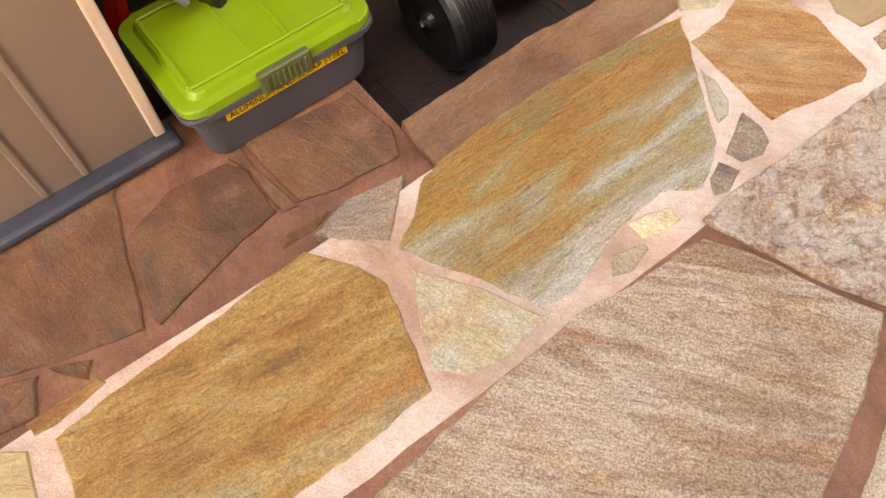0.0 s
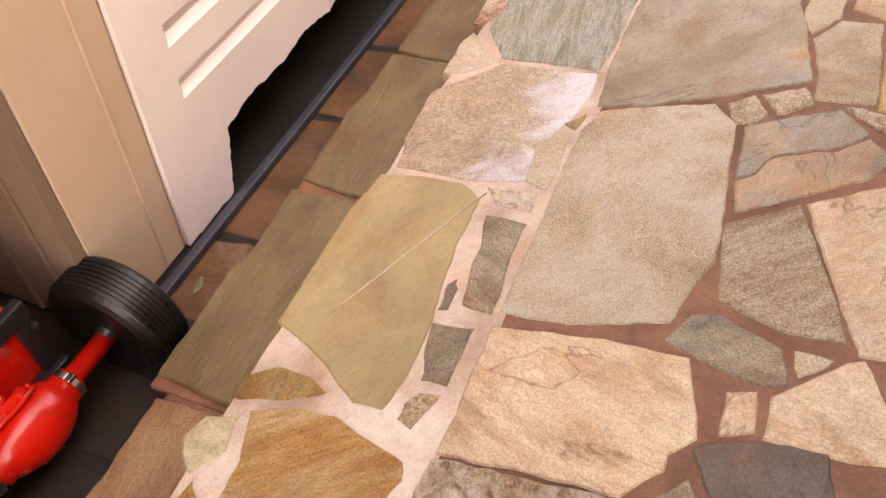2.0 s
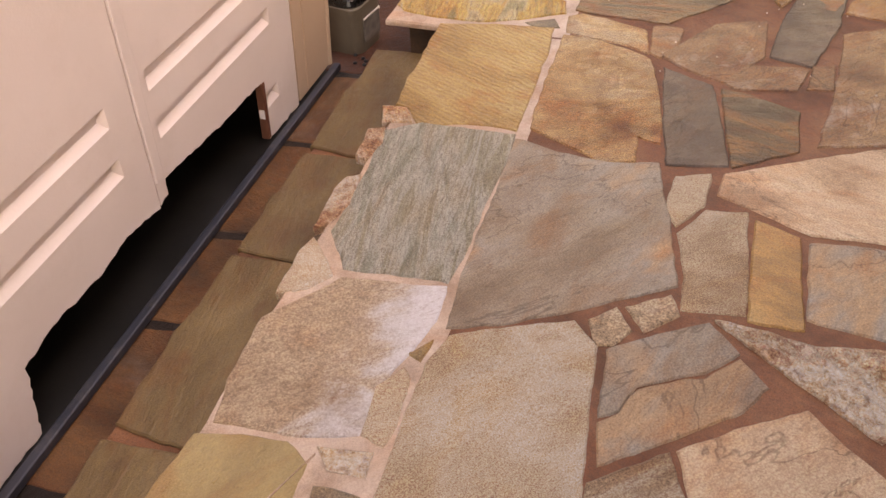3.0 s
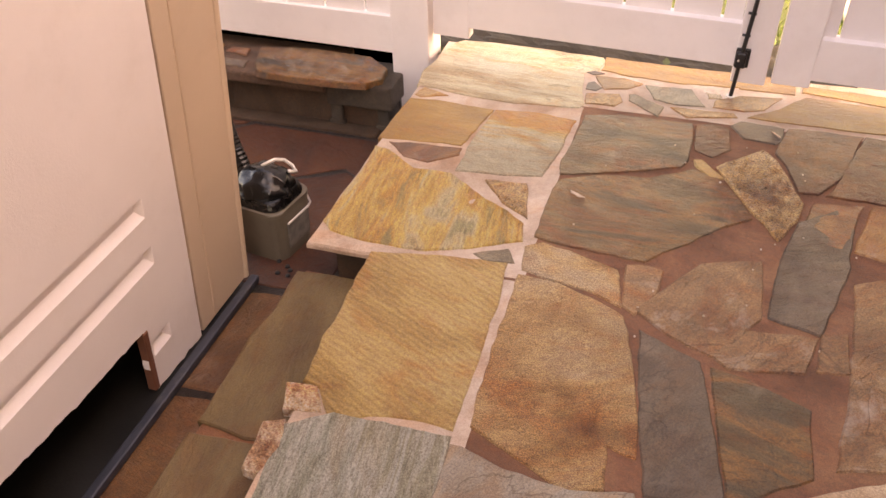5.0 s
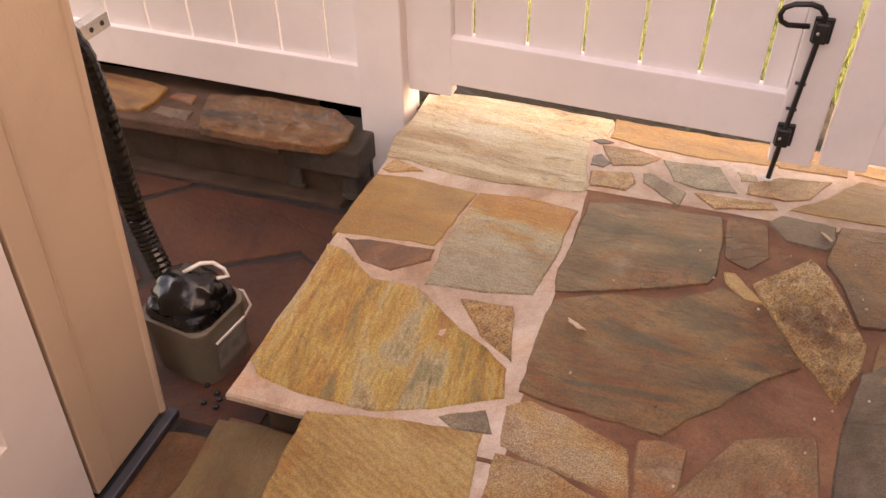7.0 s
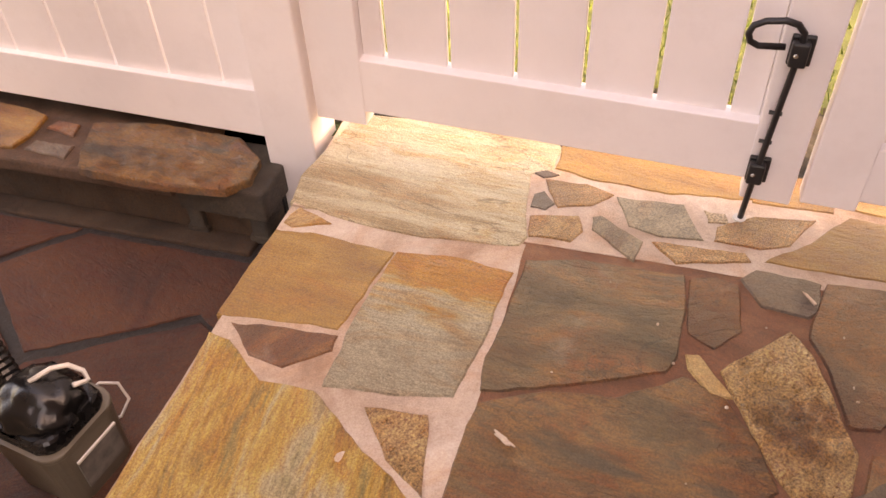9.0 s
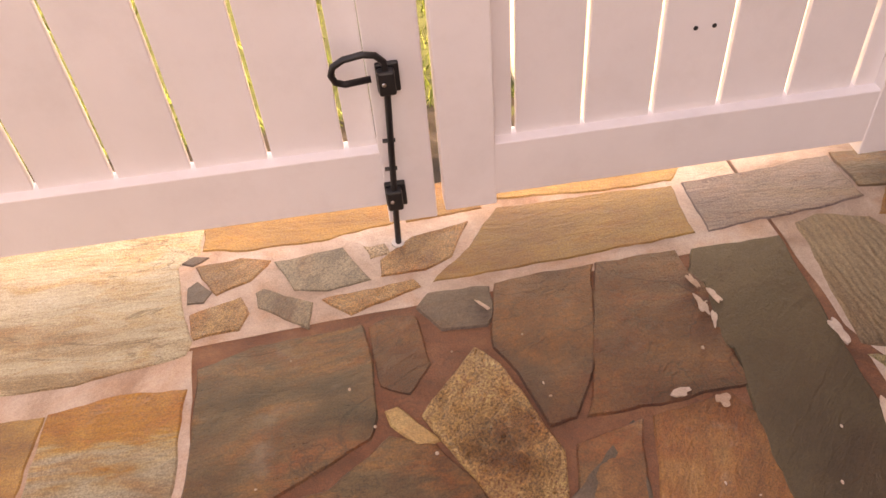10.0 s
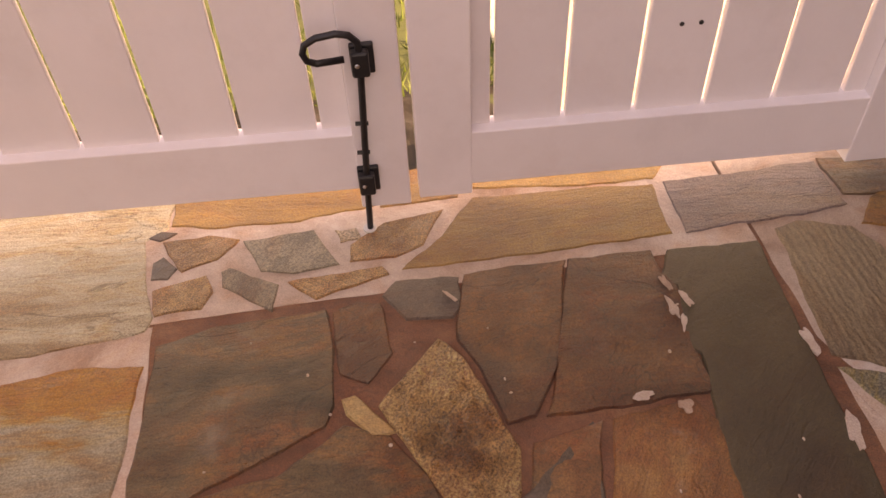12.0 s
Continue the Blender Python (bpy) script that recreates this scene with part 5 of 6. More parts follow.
# border
stone(BORDER, "ochre_blue", [(0.857, 1.374), (0.92, 1.418), (0.991, 1.486), (1.081, 1.497), (1.247, 1.51), (1.405, 1.505), (1.564, 1.493), (1.727, 1.47), (1.653, 1.361), (1.582, 1.249), (1.526, 1.156), (1.412, 1.094), (1.342, 1.142), (1.226, 1.133), (1.14, 1.104), (1.049, 1.082), (0.984, 1.089), (0.952, 1.184), (0.893, 1.287)])
stone(BORDER, "olive_grey", [(0.842, 1.32), (0.887, 1.26), (0.941, 1.169), (0.989, 1.07), (0.877, 1.057), (0.791, 1.081), (0.758, 1.123), (0.778, 1.194)])
stone(BORDER, "slate_tan", [(0.736, 1.507), (0.835, 1.541), (0.965, 1.511), (0.913, 1.459), (0.849, 1.397), (0.769, 1.462)])
stone(BORDER, "pale", [(1.239, 1.131), (1.286, 1.132), (1.334, 1.11), (1.334, 1.071), (1.283, 1.066), (1.238, 1.082)])
stone(BORDER, "olive_grey", [(1.168, 1.094), (1.235, 1.079), (1.233, 1.061), (1.173, 1.045), (1.135, 1.059)])
stone(BORDER, "rust", [(1.684, 1.398), (1.737, 1.398), (1.797, 1.402), (1.902, 1.443), (1.937, 1.371), (1.955, 1.272), (1.937, 1.205), (1.911, 1.095), (1.875, 1.082), (1.783, 1.098), (1.651, 1.127), (1.659, 1.226), (1.671, 1.303)])
stone(BORDER, "olive_grey", [(1.641, 1.326), (1.644, 1.285), (1.622, 1.222), (1.591, 1.196), (1.56, 1.196), (1.598, 1.262)])
stone(BORDER, "grey", [(1.62, 1.181), (1.623, 1.129), (1.608, 1.091), (1.574, 1.074), (1.523, 1.094), (1.518, 1.13)])
stone(BORDER, "grey", [(1.487, 1.123), (1.506, 1.08), (1.448, 1.061), (1.418, 1.067), (1.442, 1.105)])
stone(BORDER, "pale_olive", [(1.803, 1.539), (1.859, 1.52), (1.879, 1.456), (1.802, 1.442), (1.735, 1.48), (1.766, 1.521)])
stone(BORDER, "ochre", [(1.919, 1.498), (1.973, 1.502), (2.023, 1.441), (2.02, 1.362), (1.996, 1.311), (1.951, 1.38), (1.915, 1.48)])
stone(BORDER, "olive", [(2.63, 1.217), (2.674, 1.283), (2.662, 1.389), (2.635, 1.498), (2.494, 1.519), (2.294, 1.514), (2.12, 1.505), (2.108, 1.468), (2.088, 1.408), (2.055, 1.342), (2.017, 1.289), (1.994, 1.247), (2.001, 1.182), (2.079, 1.166), (2.241, 1.178), (2.475, 1.211)])
stone(BORDER, "slate", [(2.275, 1.178), (2.352, 1.191), (2.381, 1.176), (2.355, 1.153), (2.286, 1.155)])
stone(BORDER, "grey", [(2.588, 1.181), (2.594, 1.076), (2.483, 1.072), (2.405, 1.069), (2.307, 1.058), (2.307, 1.132), (2.431, 1.158), (2.491, 1.16)])
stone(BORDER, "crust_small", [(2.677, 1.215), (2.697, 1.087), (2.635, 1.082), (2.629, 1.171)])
stone(BORDER, "grey", [(2.241, 1.178), (2.261, 1.08), (2.176, 1.081), (2.101, 1.079), (2.093, 1.138)])
stone(BORDER, "pebble", [(2.035, 1.149), (2.068, 1.125), (2.078, 1.081), (2.02, 1.093), (1.98, 1.106), (1.993, 1.147)])
stone(BORDER, "bleached", [(2.993, 1.512), (3.107, 1.422), (3.181, 1.363), (3.198, 1.234), (3.215, 1.083), (3.095, 1.069), (2.991, 1.095), (2.946, 1.113), (2.859, 1.14), (2.729, 1.136), (2.681, 1.293), (2.673, 1.47), (2.792, 1.499)])
stone(BORDER, "tan_grain", [(2.938, 1.103), (2.91, 1.076), (2.783, 1.063), (2.714, 1.075), (2.73, 1.132), (2.866, 1.15)])
stone(BORDER, "ochre", [(2.976, 1.117), (3.038, 1.059), (2.96, 1.069)])
stone(BORDER, "tan_grain", [(3.081, 1.514), (3.249, 1.519), (3.306, 1.504), (3.224, 1.421), (3.176, 1.387), (3.11, 1.44)])
stone(BORDER, "blue_grey", [(3.341, 1.468), (3.576, 1.47), (3.837, 1.496), (3.906, 1.385), (3.919, 1.074), (3.819, 1.063), (3.568, 1.073), (3.347, 1.074), (3.226, 1.078), (3.22, 1.191), (3.204, 1.374)])
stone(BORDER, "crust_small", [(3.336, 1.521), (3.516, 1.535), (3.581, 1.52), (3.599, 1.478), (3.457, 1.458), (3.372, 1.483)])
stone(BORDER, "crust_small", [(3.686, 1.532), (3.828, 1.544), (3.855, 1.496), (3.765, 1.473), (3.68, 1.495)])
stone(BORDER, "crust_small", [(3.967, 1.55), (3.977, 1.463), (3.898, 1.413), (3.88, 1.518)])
stone(BORDER, "striped", [(4.56, 1.538), (4.605, 1.301), (4.62, 1.098), (4.427, 1.082), (4.27, 1.08), (4.084, 1.075), (3.933, 1.075), (3.94, 1.176), (3.919, 1.294), (3.873, 1.387), (3.971, 1.456), (3.986, 1.51), (4.178, 1.525), (4.367, 1.525)])
stone(BORDER, "grey", [(4.639, 1.218), (4.691, 1.11), (4.625, 1.075), (4.614, 1.174)])
stone(BORDER, "striped_yellow", [(4.67, 1.755), (4.792, 1.751), (4.991, 1.742), (5.18, 1.755), (5.169, 1.693), (5.072, 1.561), (5.076, 1.422), (4.988, 1.307), (4.911, 1.187), (4.844, 1.092), (4.741, 1.073), (4.655, 1.245), (4.601, 1.389), (4.605, 1.591), (4.628, 1.708)])
stone(BORDER, "pebble_brown", [(5.055, 1.286), (5.069, 1.136), (4.866, 1.089), (4.937, 1.194)])
stone(BORDER, "redbrown", [(5.221, 1.716), (5.241, 1.572), (5.251, 1.427), (5.197, 1.419), (5.116, 1.524), (5.135, 1.623)])
stone(BORDER, "honey", [(5.241, 1.767), (5.427, 1.763), (5.587, 1.756), (5.597, 1.603), (5.57, 1.384), (5.471, 1.403), (5.264, 1.432), (5.257, 1.578)])
stone(BORDER, "silver", [(5.579, 1.376), (5.597, 1.206), (5.575, 1.042), (5.333, 1.066), (5.135, 1.091), (5.106, 1.242), (5.088, 1.408), (5.256, 1.411), (5.474, 1.394)])
stone(BORDER, "rust", [(5.617, 1.744), (5.698, 1.724), (5.646, 1.599), (5.602, 1.709)])
stone(BORDER, "white", [(5.708, 1.765), (5.838, 1.776), (5.993, 1.758), (6.162, 1.726), (6.208, 1.686), (6.213, 1.459), (6.18, 1.022), (6.139, 1.008), (6.044, 1.023), (6.003, 1.08), (5.832, 1.061), (5.721, 1.04), (5.681, 1.054), (5.647, 1.322), (5.668, 1.588), (5.687, 1.644)])
stone(BORDER, "honey", [(6.189, 1.014), (6.173, 0.75), (6.169, 0.411), (6.033, 0.418), (6.023, 0.483), (6.004, 0.677), (6.022, 0.893), (6.052, 1.015)])
stone(BORDER, "slate", [(6.016, 1.087), (6.033, 1.038), (6.019, 0.994), (5.996, 1.042)])
stone(BORDER, "slate", [(5.916, 1.056), (5.937, 1.026), (5.882, 0.986), (5.846, 1.006), (5.849, 1.055)])
stone(BORDER, "brown_grain", [(5.992, 1.033), (6.001, 0.908), (5.962, 0.822), (5.899, 0.882), (5.871, 0.976), (5.942, 1.018)])
stone(BORDER, "grey", [(5.957, 0.816), (5.969, 0.619), (5.82, 0.557), (5.808, 0.679), (5.833, 0.766)])
stone(BORDER, "brown_grain", [(5.889, 0.526), (5.957, 0.422), (5.978, 0.254), (5.852, 0.33), (5.816, 0.407), (5.821, 0.531)])
stone(BORDER, "brown_grain", [(5.814, 1.047), (5.848, 0.909), (5.783, 0.884), (5.727, 0.913), (5.73, 1.033)])
stone(BORDER, "grey", [(5.852, 0.87), (5.864, 0.847), (5.78, 0.717), (5.689, 0.736), (5.732, 0.798), (5.795, 0.865)])
stone(BORDER, "brown_grain", [(5.785, 0.694), (5.792, 0.445), (5.761, 0.432), (5.709, 0.625)])
stone(BORDER, "pebble", [(5.952, 0.567), (5.954, 0.501), (5.907, 0.489), (5.895, 0.549)])
stone(BORDER, "honey", [(5.775, 0.397), (5.88, 0.276), (6.014, 0.166), (6.002, -0.02), (5.99, -0.183), (5.97, -0.352), (5.77, -0.339), (5.766, -0.042), (5.763, 0.188)])
stone(BORDER, "slate_violet", [(5.977, -0.383), (5.977, -0.6), (5.982, -0.842), (5.791, -0.848), (5.776, -0.71), (5.764, -0.376)])
stone(BORDER, "greenbrown", [(5.992, -0.85), (5.975, -1.073), (5.82, -1.106), (5.817, -0.906), (5.832, -0.855)])
stone(BORDER, "ochre_dark", [(5.809, -0.925), (5.834, -0.978), (5.849, -1.094), (5.757, -1.081), (5.665, -0.995), (5.712, -0.847)])
stone(BORDER, "ochre_dark", [(5.897, -1.139), (5.859, -1.277), (5.695, -1.28), (5.743, -1.113)])
stone(BORDER, "striped_grey", [(5.74, -0.616), (5.76, -0.684), (5.712, -0.818), (5.628, -0.859), (5.397, -0.894), (5.206, -0.917), (5.18, -0.878), (5.262, -0.679), (5.318, -0.565), (5.516, -0.585)])
stone(BORDER, "striped_dark", [(5.616, -0.969), (5.707, -1.128), (5.653, -1.289), (5.277, -1.228), (4.979, -1.179), (4.906, -1.102), (4.914, -0.937), (5.05, -0.943), (5.201, -0.949), (5.408, -0.968)])
stone(BORDER, "silver_rough", [(5.29, -0.563), (5.238, -0.696), (5.173, -0.819), (5.131, -0.828), (5.103, -0.655), (5.198, -0.601)])
stone(BORDER, "ochre", [(0.14, 1.44), (0.28, 1.46), (0.49, 1.47), (0.7, 1.49), (0.77, 1.39), (0.79, 1.32), (0.77, 1.24), (0.74, 1.13), (0.73, 1.09), (0.47, 1.08), (0.33, 1.08), (0.12, 1.25)])
stone(BORDER, "ochre", [(0.11, 1.5), (0.25, 1.5), (0.26, 1.48), (0.15, 1.46), (0.11, 1.47)])
stone(BORDER, "olive", [(-0.08, 1.58), (0.09, 1.45), (0.07, 1.36), (0.07, 1.28), (-0.09, 1.39)])
stone(BORDER, "honey", [(6.12, 0.17), (6.09, -0.22), (6.07, -0.43), (5.99, -0.36), (6.0, -0.16), (6.05, 0.18)])
stone(BORDER, "rust_pale", [(5.08, -0.6), (5.08, -0.73), (5.05, -0.87), (4.93, -0.85), (4.82, -0.84), (4.68, -0.79), (4.79, -0.53), (4.94, -0.58)])
stone(BORDER, "ochre_dark", [(4.87, -0.89), (4.84, -1.03), (4.65, -0.92), (4.71, -0.84)])

stone(BORDER, "honey", [(6.165, 0.44), (6.17, 0.20), (6.02, 0.205), (6.02, 0.43)])

# inner
stone(INNER, "greenbrown", [(5.627, 1.016), (5.665, 0.876), (5.669, 0.602), (5.525, 0.588), (5.384, 0.602), (5.331, 0.621), (5.24, 0.837), (5.17, 1.036), (5.272, 1.047), (5.426, 1.023)])
stone(INNER, "redbrown_deep", [(5.656, 0.581), (5.684, 0.522), (5.666, 0.466), (5.506, 0.452), (5.432, 0.515), (5.472, 0.575)])
stone(INNER, "slate", [(5.692, 0.453), (5.734, 0.417), (5.722, 0.255), (5.615, 0.27), (5.591, 0.291), (5.608, 0.402)])
stone(INNER, "honey_dull", [(5.395, 0.575), (5.401, 0.549), (5.29, 0.469), (5.291, 0.519), (5.354, 0.569)])
stone(INNER, "pebble_brown", [(5.524, 0.335), (5.463, 0.29), (5.328, 0.244), (5.202, 0.208), (5.101, 0.229), (4.966, 0.289), (5.057, 0.339), (5.165, 0.401), (5.362, 0.493)])
stone(INNER, "greenbrown", [(5.133, 1.033), (5.204, 0.883), (5.227, 0.727), (5.323, 0.577), (5.278, 0.483), (5.162, 0.408), (5.067, 0.373), (4.995, 0.463), (4.87, 0.567), (4.8, 0.643), (4.741, 0.69), (4.747, 0.785), (4.755, 0.925), (4.778, 1.045), (4.92, 1.049)])
stone(INNER, "brown_grain", [(4.719, 1.06), (4.75, 1.01), (4.733, 0.921), (4.676, 0.765), (4.511, 0.732), (4.564, 0.842), (4.577, 0.945), (4.602, 1.046)])
stone(INNER, "brown_grain", [(4.572, 1.051), (4.566, 0.924), (4.524, 0.814), (4.472, 0.723), (4.282, 0.671), (4.094, 0.638), (3.978, 0.632), (3.997, 0.702), (3.868, 0.691), (3.837, 0.775), (3.897, 0.898), (3.964, 1.033), (4.228, 1.053)])
stone(INNER, "slate", [(4.429, 0.669), (4.351, 0.499), (4.161, 0.463), (3.909, 0.423), (3.879, 0.598), (4.116, 0.633)])
stone(INNER, "greenbrown", [(4.335, 0.468), (4.315, 0.371), (4.246, 0.222), (4.032, 0.227), (3.904, 0.41), (4.087, 0.44)])
stone(INNER, "redbrown_deep", [(5.61, 0.271), (5.725, 0.24), (5.733, 0.118), (5.73, -0.032), (5.543, 0.026), (5.397, 0.074), (5.278, 0.15), (5.27, 0.215), (5.428, 0.25), (5.519, 0.286)])
stone(INNER, "redbrown_deep", [(5.729, -0.037), (5.719, -0.259), (5.644, -0.257), (5.59, -0.283), (5.488, -0.275), (5.396, -0.255), (5.274, -0.262), (5.274, -0.044), (5.273, 0.125), (5.403, 0.066)])
stone(INNER, "greygreen", [(3.893, 1.065), (3.862, 0.933), (3.839, 0.767), (3.875, 0.622), (3.686, 0.581), (3.541, 0.547), (3.372, 0.515), (3.221, 0.75), (3.134, 0.901), (3.077, 1.041), (3.275, 1.057), (3.513, 1.061)])
stone(INNER, "tan_grain", [(3.061, 1.029), (3.124, 0.899), (3.188, 0.745), (3.121, 0.678), (2.992, 0.669), (2.781, 0.649), (2.627, 0.635), (2.516, 0.673), (2.424, 0.693), (2.343, 0.895), (2.323, 1.045), (2.581, 1.05), (2.959, 1.057)])
stone(INNER, "pebble", [(3.201, 0.71), (3.257, 0.65), (3.192, 0.607), (3.136, 0.644), (3.128, 0.679)])
stone(INNER, "pebble", [(3.265, 0.629), (3.332, 0.525), (3.271, 0.504), (3.193, 0.572)])
stone(INNER, "greygreen", [(2.995, 0.578), (3.018, 0.563), (3.067, 0.479), (3.091, 0.421), (3.168, 0.349), (3.104, 0.283), (3.017, 0.334), (2.908, 0.483), (2.797, 0.619), (2.906, 0.638), (2.943, 0.596)])
stone(INNER, "greygreen", [(3.118, 0.649), (3.196, 0.543), (3.266, 0.427), (3.183, 0.356), (3.107, 0.421), (3.079, 0.487), (3.029, 0.571), (2.951, 0.604), (2.923, 0.64)])
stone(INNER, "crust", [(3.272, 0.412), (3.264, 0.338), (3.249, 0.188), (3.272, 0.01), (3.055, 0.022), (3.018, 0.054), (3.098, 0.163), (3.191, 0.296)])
stone(INNER, "brown_grey", [(2.752, 0.633), (2.874, 0.481), (2.659, 0.398), (2.495, 0.334), (2.481, 0.455), (2.521, 0.604)])
stone(INNER, "tan_grain", [(3.823, 0.567), (3.858, 0.468), (3.707, 0.477), (3.604, 0.543), (3.673, 0.574)])
stone(INNER, "tan_grain", [(3.576, 0.533), (3.689, 0.468), (3.704, 0.357), (3.314, 0.345), (3.293, 0.496), (3.448, 0.502)])
stone(INNER, "honey_dull", [(3.681, 0.334), (3.638, 0.22), (3.3, 0.214), (3.294, 0.337)])
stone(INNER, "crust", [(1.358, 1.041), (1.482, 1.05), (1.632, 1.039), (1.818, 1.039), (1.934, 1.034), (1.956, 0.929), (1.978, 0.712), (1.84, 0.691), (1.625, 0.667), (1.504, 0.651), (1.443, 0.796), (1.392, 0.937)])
stone(INNER, "tan_smooth", [(1.955, 1.04), (2.113, 1.042), (2.274, 1.043), (2.326, 0.808), (2.343, 0.634), (2.168, 0.578), (2.116, 0.626), (2.079, 0.625), (1.999, 0.686), (1.982, 0.879)])
stone(INNER, "brown_grey", [(0.54, 1.0), (0.85, 1.03), (1.02, 1.04), (1.33, 1.01), (1.37, 0.93), (1.46, 0.7), (1.31, 0.62), (1.11, 0.55), (0.97, 0.51), (0.51, 0.86)])
stone(INNER, "tan_grain", [(1.9, 0.66), (2.08, 0.24), (1.74, 0.17), (1.22, 0.28), (1.13, 0.49), (1.33, 0.57), (1.48, 0.64), (1.53, 0.62), (1.6, 0.61), (1.73, 0.64), (1.8, 0.64)])
stone(INNER, "grey", [(2.46, 0.65), (2.47, 0.59), (2.43, 0.46), (2.35, 0.44), (2.33, 0.48), (2.35, 0.6), (2.37, 0.69)])
stone(INNER, "tan_grain", [(2.44, 0.43), (2.44, 0.36), (2.38, 0.42)])
stone(INNER, "tan_smooth", [(2.29, 0.54), (2.31, 0.49), (2.22, 0.48), (2.19, 0.54)])
stone(INNER, "tan_smooth", [(2.31, 0.46), (2.33, 0.44), (2.44, 0.33), (2.46, 0.3), (2.28, 0.22), (2.24, 0.21), (2.22, 0.33), (2.21, 0.46)])
stone(INNER, "grey", [(1.97, 0.66), (2.08, 0.58), (2.0, 0.51), (1.99, 0.5), (1.95, 0.65)])
stone(INNER, "slate", [(2.14, 0.58), (2.17, 0.55), (2.24, 0.35), (2.1, 0.32), (2.02, 0.46), (2.01, 0.5)])
stone(INNER, "tan_smooth", [(2.88, 0.46), (2.98, 0.33), (3.06, 0.2), (2.99, 0.13), (2.89, 0.01), (2.52, 0.05), (2.47, 0.31), (2.65, 0.38)])
stone(INNER, "greygreen", [(3.62, 0.19), (3.65, -0.12), (3.31, -0.09), (3.31, 0.01), (3.34, 0.2)])
stone(INNER, "tan_smooth", [(3.87, 0.43), (4.12, -0.04), (4.24, -0.28), (3.68, -0.21), (3.67, -0.01), (3.66, 0.19), (3.77, 0.44)])
stone(INNER, "chalky", [(4.38, 0.47), (4.5, 0.4), (4.53, 0.19), (4.38, 0.23), (4.34, 0.43)])
stone(INNER, "chalky", [(4.55, 0.18), (4.57, 0.11), (4.41, 0.12), (4.39, 0.2)])
stone(INNER, "chalky", [(4.8, 0.07), (4.94, -0.19), (4.14, -0.07), (4.07, 0.17), (4.34, 0.12)])
stone(INNER, "chalky", [(4.51, 0.69), (4.78, 0.52), (4.84, 0.34), (4.57, 0.34), (4.38, 0.47), (4.43, 0.59)])
stone(INNER, "olive_deep", [(5.71, -0.31), (5.7, -0.55), (5.45, -0.53), (5.07, -0.51), (4.84, -0.49), (4.96, -0.22), (5.09, -0.23), (5.38, -0.27), (5.4, -0.25), (5.59, -0.29), (5.62, -0.26)])
stone(INNER, "rust_dark", [(5.24, -0.02), (5.26, -0.21), (5.2, -0.24), (5.01, -0.24), (4.89, -0.23), (4.97, 0.06)])
stone(INNER, "redbrown", [(5.21, 0.17), (5.24, 0.01), (5.04, 0.07), (4.97, 0.1), (5.0, 0.22)])
stone(INNER, "slate", [(5.09, 0.22), (5.24, 0.03), (4.86, 0.09), (4.54, 0.18), (4.58, 0.32), (4.82, 0.29)])
stone(INNER, "chalky", [(4.71, 0.74), (4.72, 0.68), (4.71, 0.63), (4.59, 0.64), (4.49, 0.69), (4.52, 0.73)])

# lower
stone(LOWER, "low", [(0.42, 1.89), (0.57, 1.95), (0.71, 1.93), (0.74, 1.87), (0.73, 1.73), (0.58, 1.7), (0.38, 1.64), (0.39, 1.76)], -0.172)
stone(LOWER, "low", [(0.77, 1.96), (1.06, 1.92), (1.08, 1.76), (1.05, 1.68), (0.88, 1.69), (0.79, 1.72), (0.77, 1.87)], -0.172)
stone(LOWER, "greenbrown", [(0.71, 1.66), (0.83, 1.65), (0.78, 1.63), (0.69, 1.63)], -0.172)
stone(LOWER, "low", [(0.1, 2.07), (0.46, 2.04), (0.4, 1.85), (0.35, 1.65), (0.17, 1.7), (-0.01, 1.77)], -0.172)
stone(LOWER, "greenbrown", [(0.14, 1.7), (0.23, 1.66), (0.2, 1.62)], -0.172)
stone(LOWER, "low", [(-0.02, 1.75), (0.12, 1.7), (0.08, 1.61), (-0.06, 1.64)], -0.172)
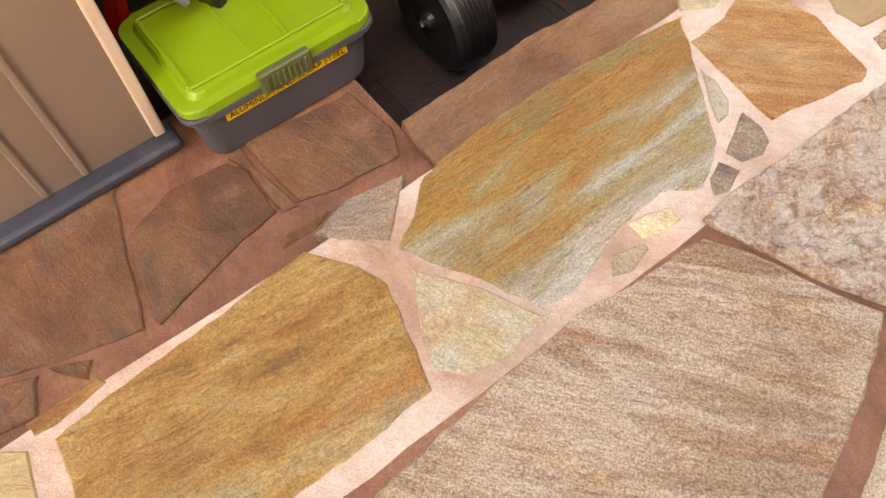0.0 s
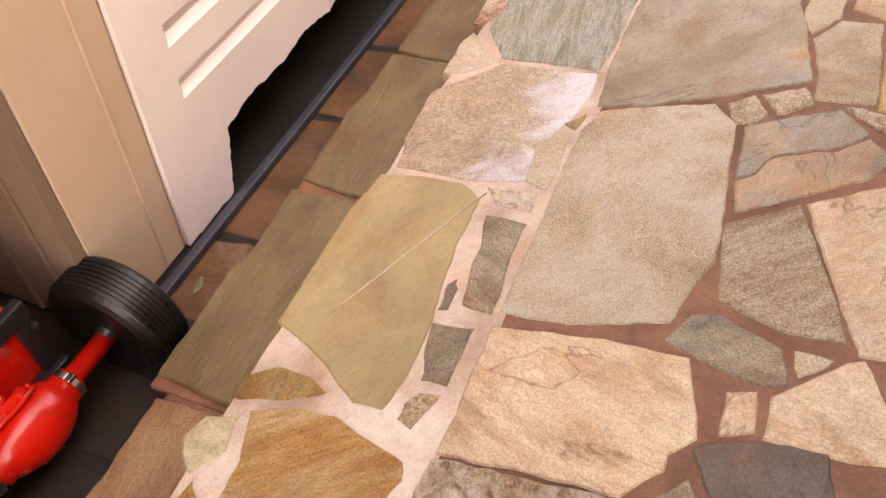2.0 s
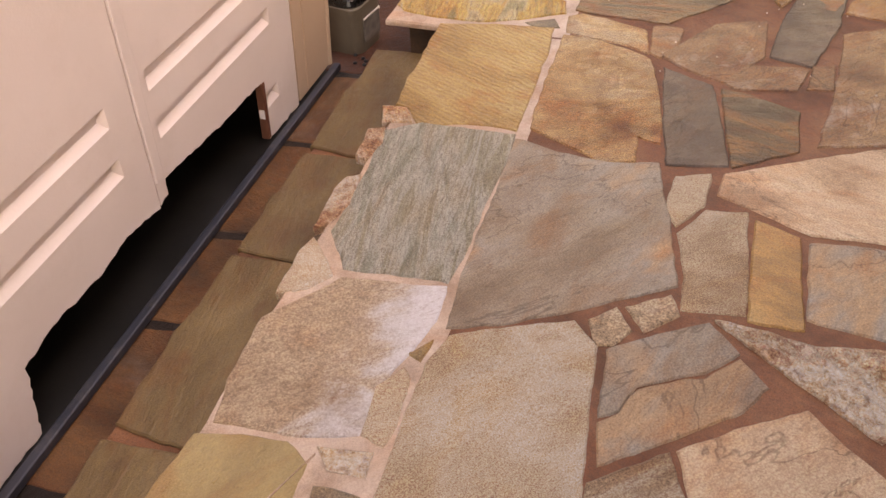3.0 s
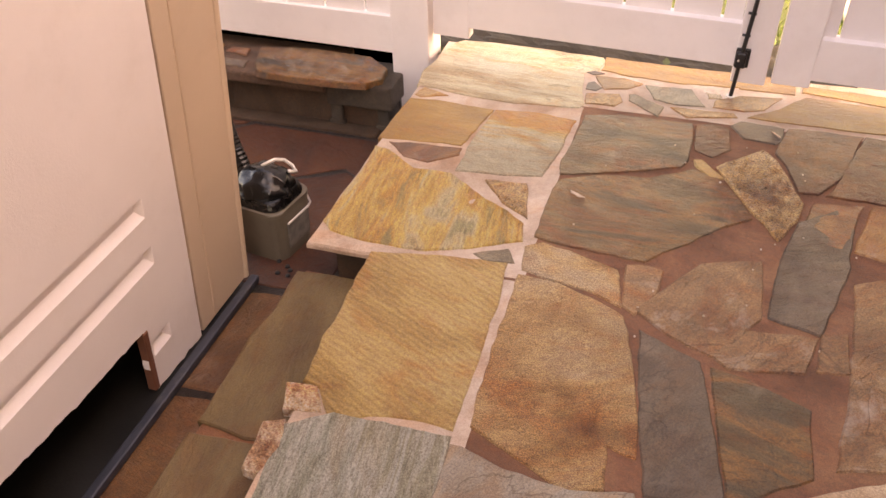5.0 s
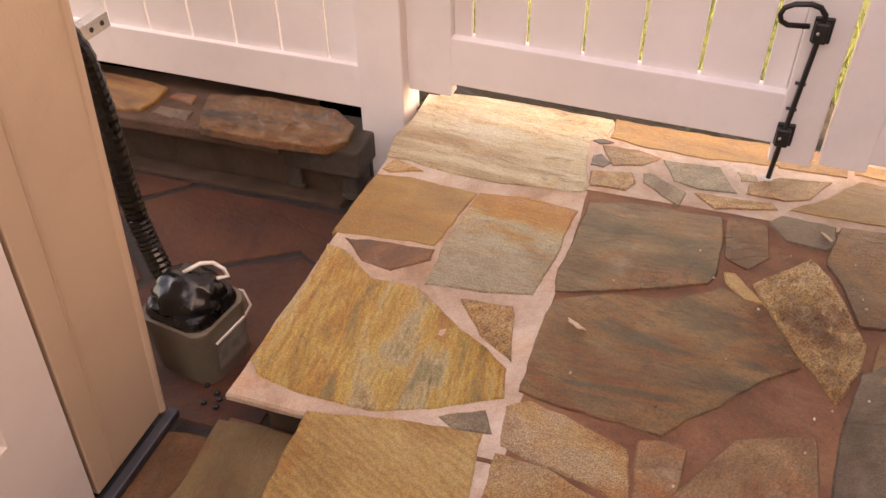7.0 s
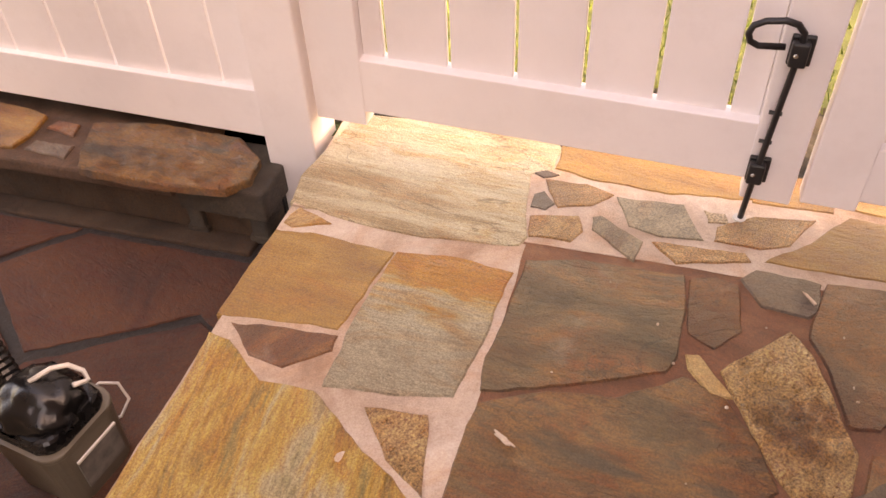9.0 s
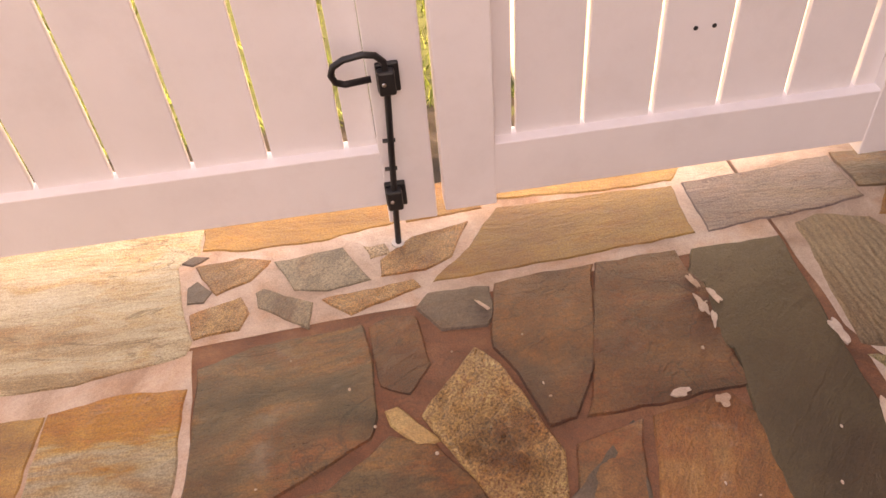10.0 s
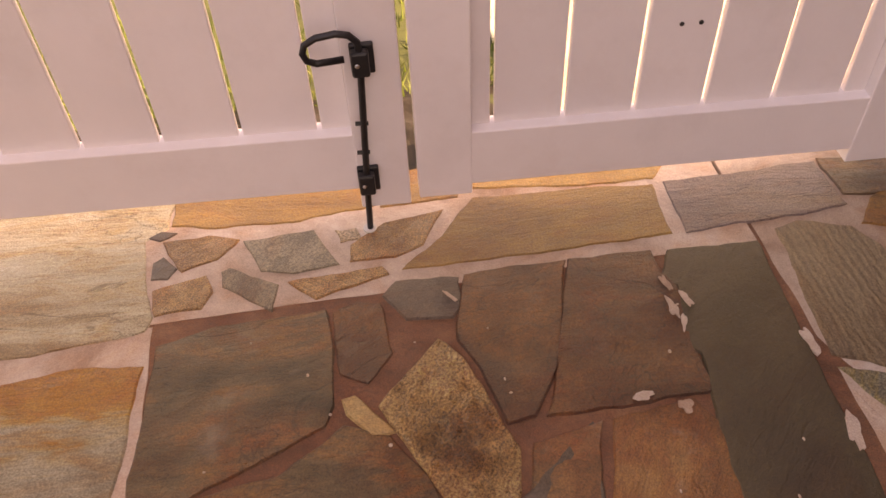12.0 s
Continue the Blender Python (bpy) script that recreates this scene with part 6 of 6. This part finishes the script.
stone(LOWER, "low", [(0.72, 1.94), (0.76, 1.95), (0.76, 1.86), (0.78, 1.71), (0.74, 1.72), (0.74, 1.87)], -0.172)

# ---- the rest of the terrace, out of the walk's way ----
spare = random.Random(3)
taken = [[Vector(c) for c in poly] for poly in LAID]
KINDS = ["tan_smooth", "brown_grain", "redbrown", "greygreen", "greenbrown", "tan_grain", "slate"]
for size in (0.46, 0.26, 0.15):
    for i in range(int(8.3 / size)):
        for j in range(int(1.98 / size) + 1):
            x0, y0 = -2.95 + i * size + (size * 0.4 if j % 2 else 0), -0.96 + j * size
            f = size * 0.10
            quad = [(x0 + spare.uniform(0.01, f), y0 + spare.uniform(0.01, f)), (x0 + size - spare.uniform(0.01, f), y0 + spare.uniform(0.01, f)),
                    (x0 + size - spare.uniform(0.01, f), y0 + size - spare.uniform(0.01, f)), (x0 + spare.uniform(0.01, f), y0 + size - spare.uniform(0.01, f))]
            probe = [Vector(q) for q in quad]
            probe += [probe[a].lerp(probe[(a + 1) % 4], g) for a in range(4) for g in (0.25, 0.5, 0.75)]
            probe += [probe[0].lerp(probe[2], g) for g in (0.25, 0.5, 0.75)] + [probe[1].lerp(probe[3], g) for g in (0.25, 0.75)]
            clash = any(inside(q, poly) for poly in taken for q in probe) or any(inside(v, quad) for poly in taken for v in poly)
            edge = -0.98 + 0.06 * max(0.0, x0 + 0.5)
            if not clash and y0 > edge and y0 + size < 1.03 and (x0 + size < 4.5 or (x0 < 5.6 and y0 > -0.5)) and (x0 < 0.3 or y0 < 0.45 or size < 0.2):
                stone(INNER, spare.choice(KINDS), quad)
                taken.append(probe[:4])
for i in range(9):
    x0 = -0.45 + i * 0.55
    stone(BORDER, spare.choice(["striped_dark", "ochre_dark", "rust_pale"]), [(x0, -1.27), (x0 + 0.51, -1.28), (x0 + 0.49, -1.01 + 0.03 * i), (x0 + 0.02, -1.03 + 0.03 * i)])
for i in range(4):
    x0 = -2.6 + i * 0.62
    stone(BORDER, spare.choice(["ochre", "olive", "striped"]), [(x0, 1.09), (x0 + 0.58, 1.08), (x0 + 0.57, 1.49), (x0 + 0.02, 1.49)])
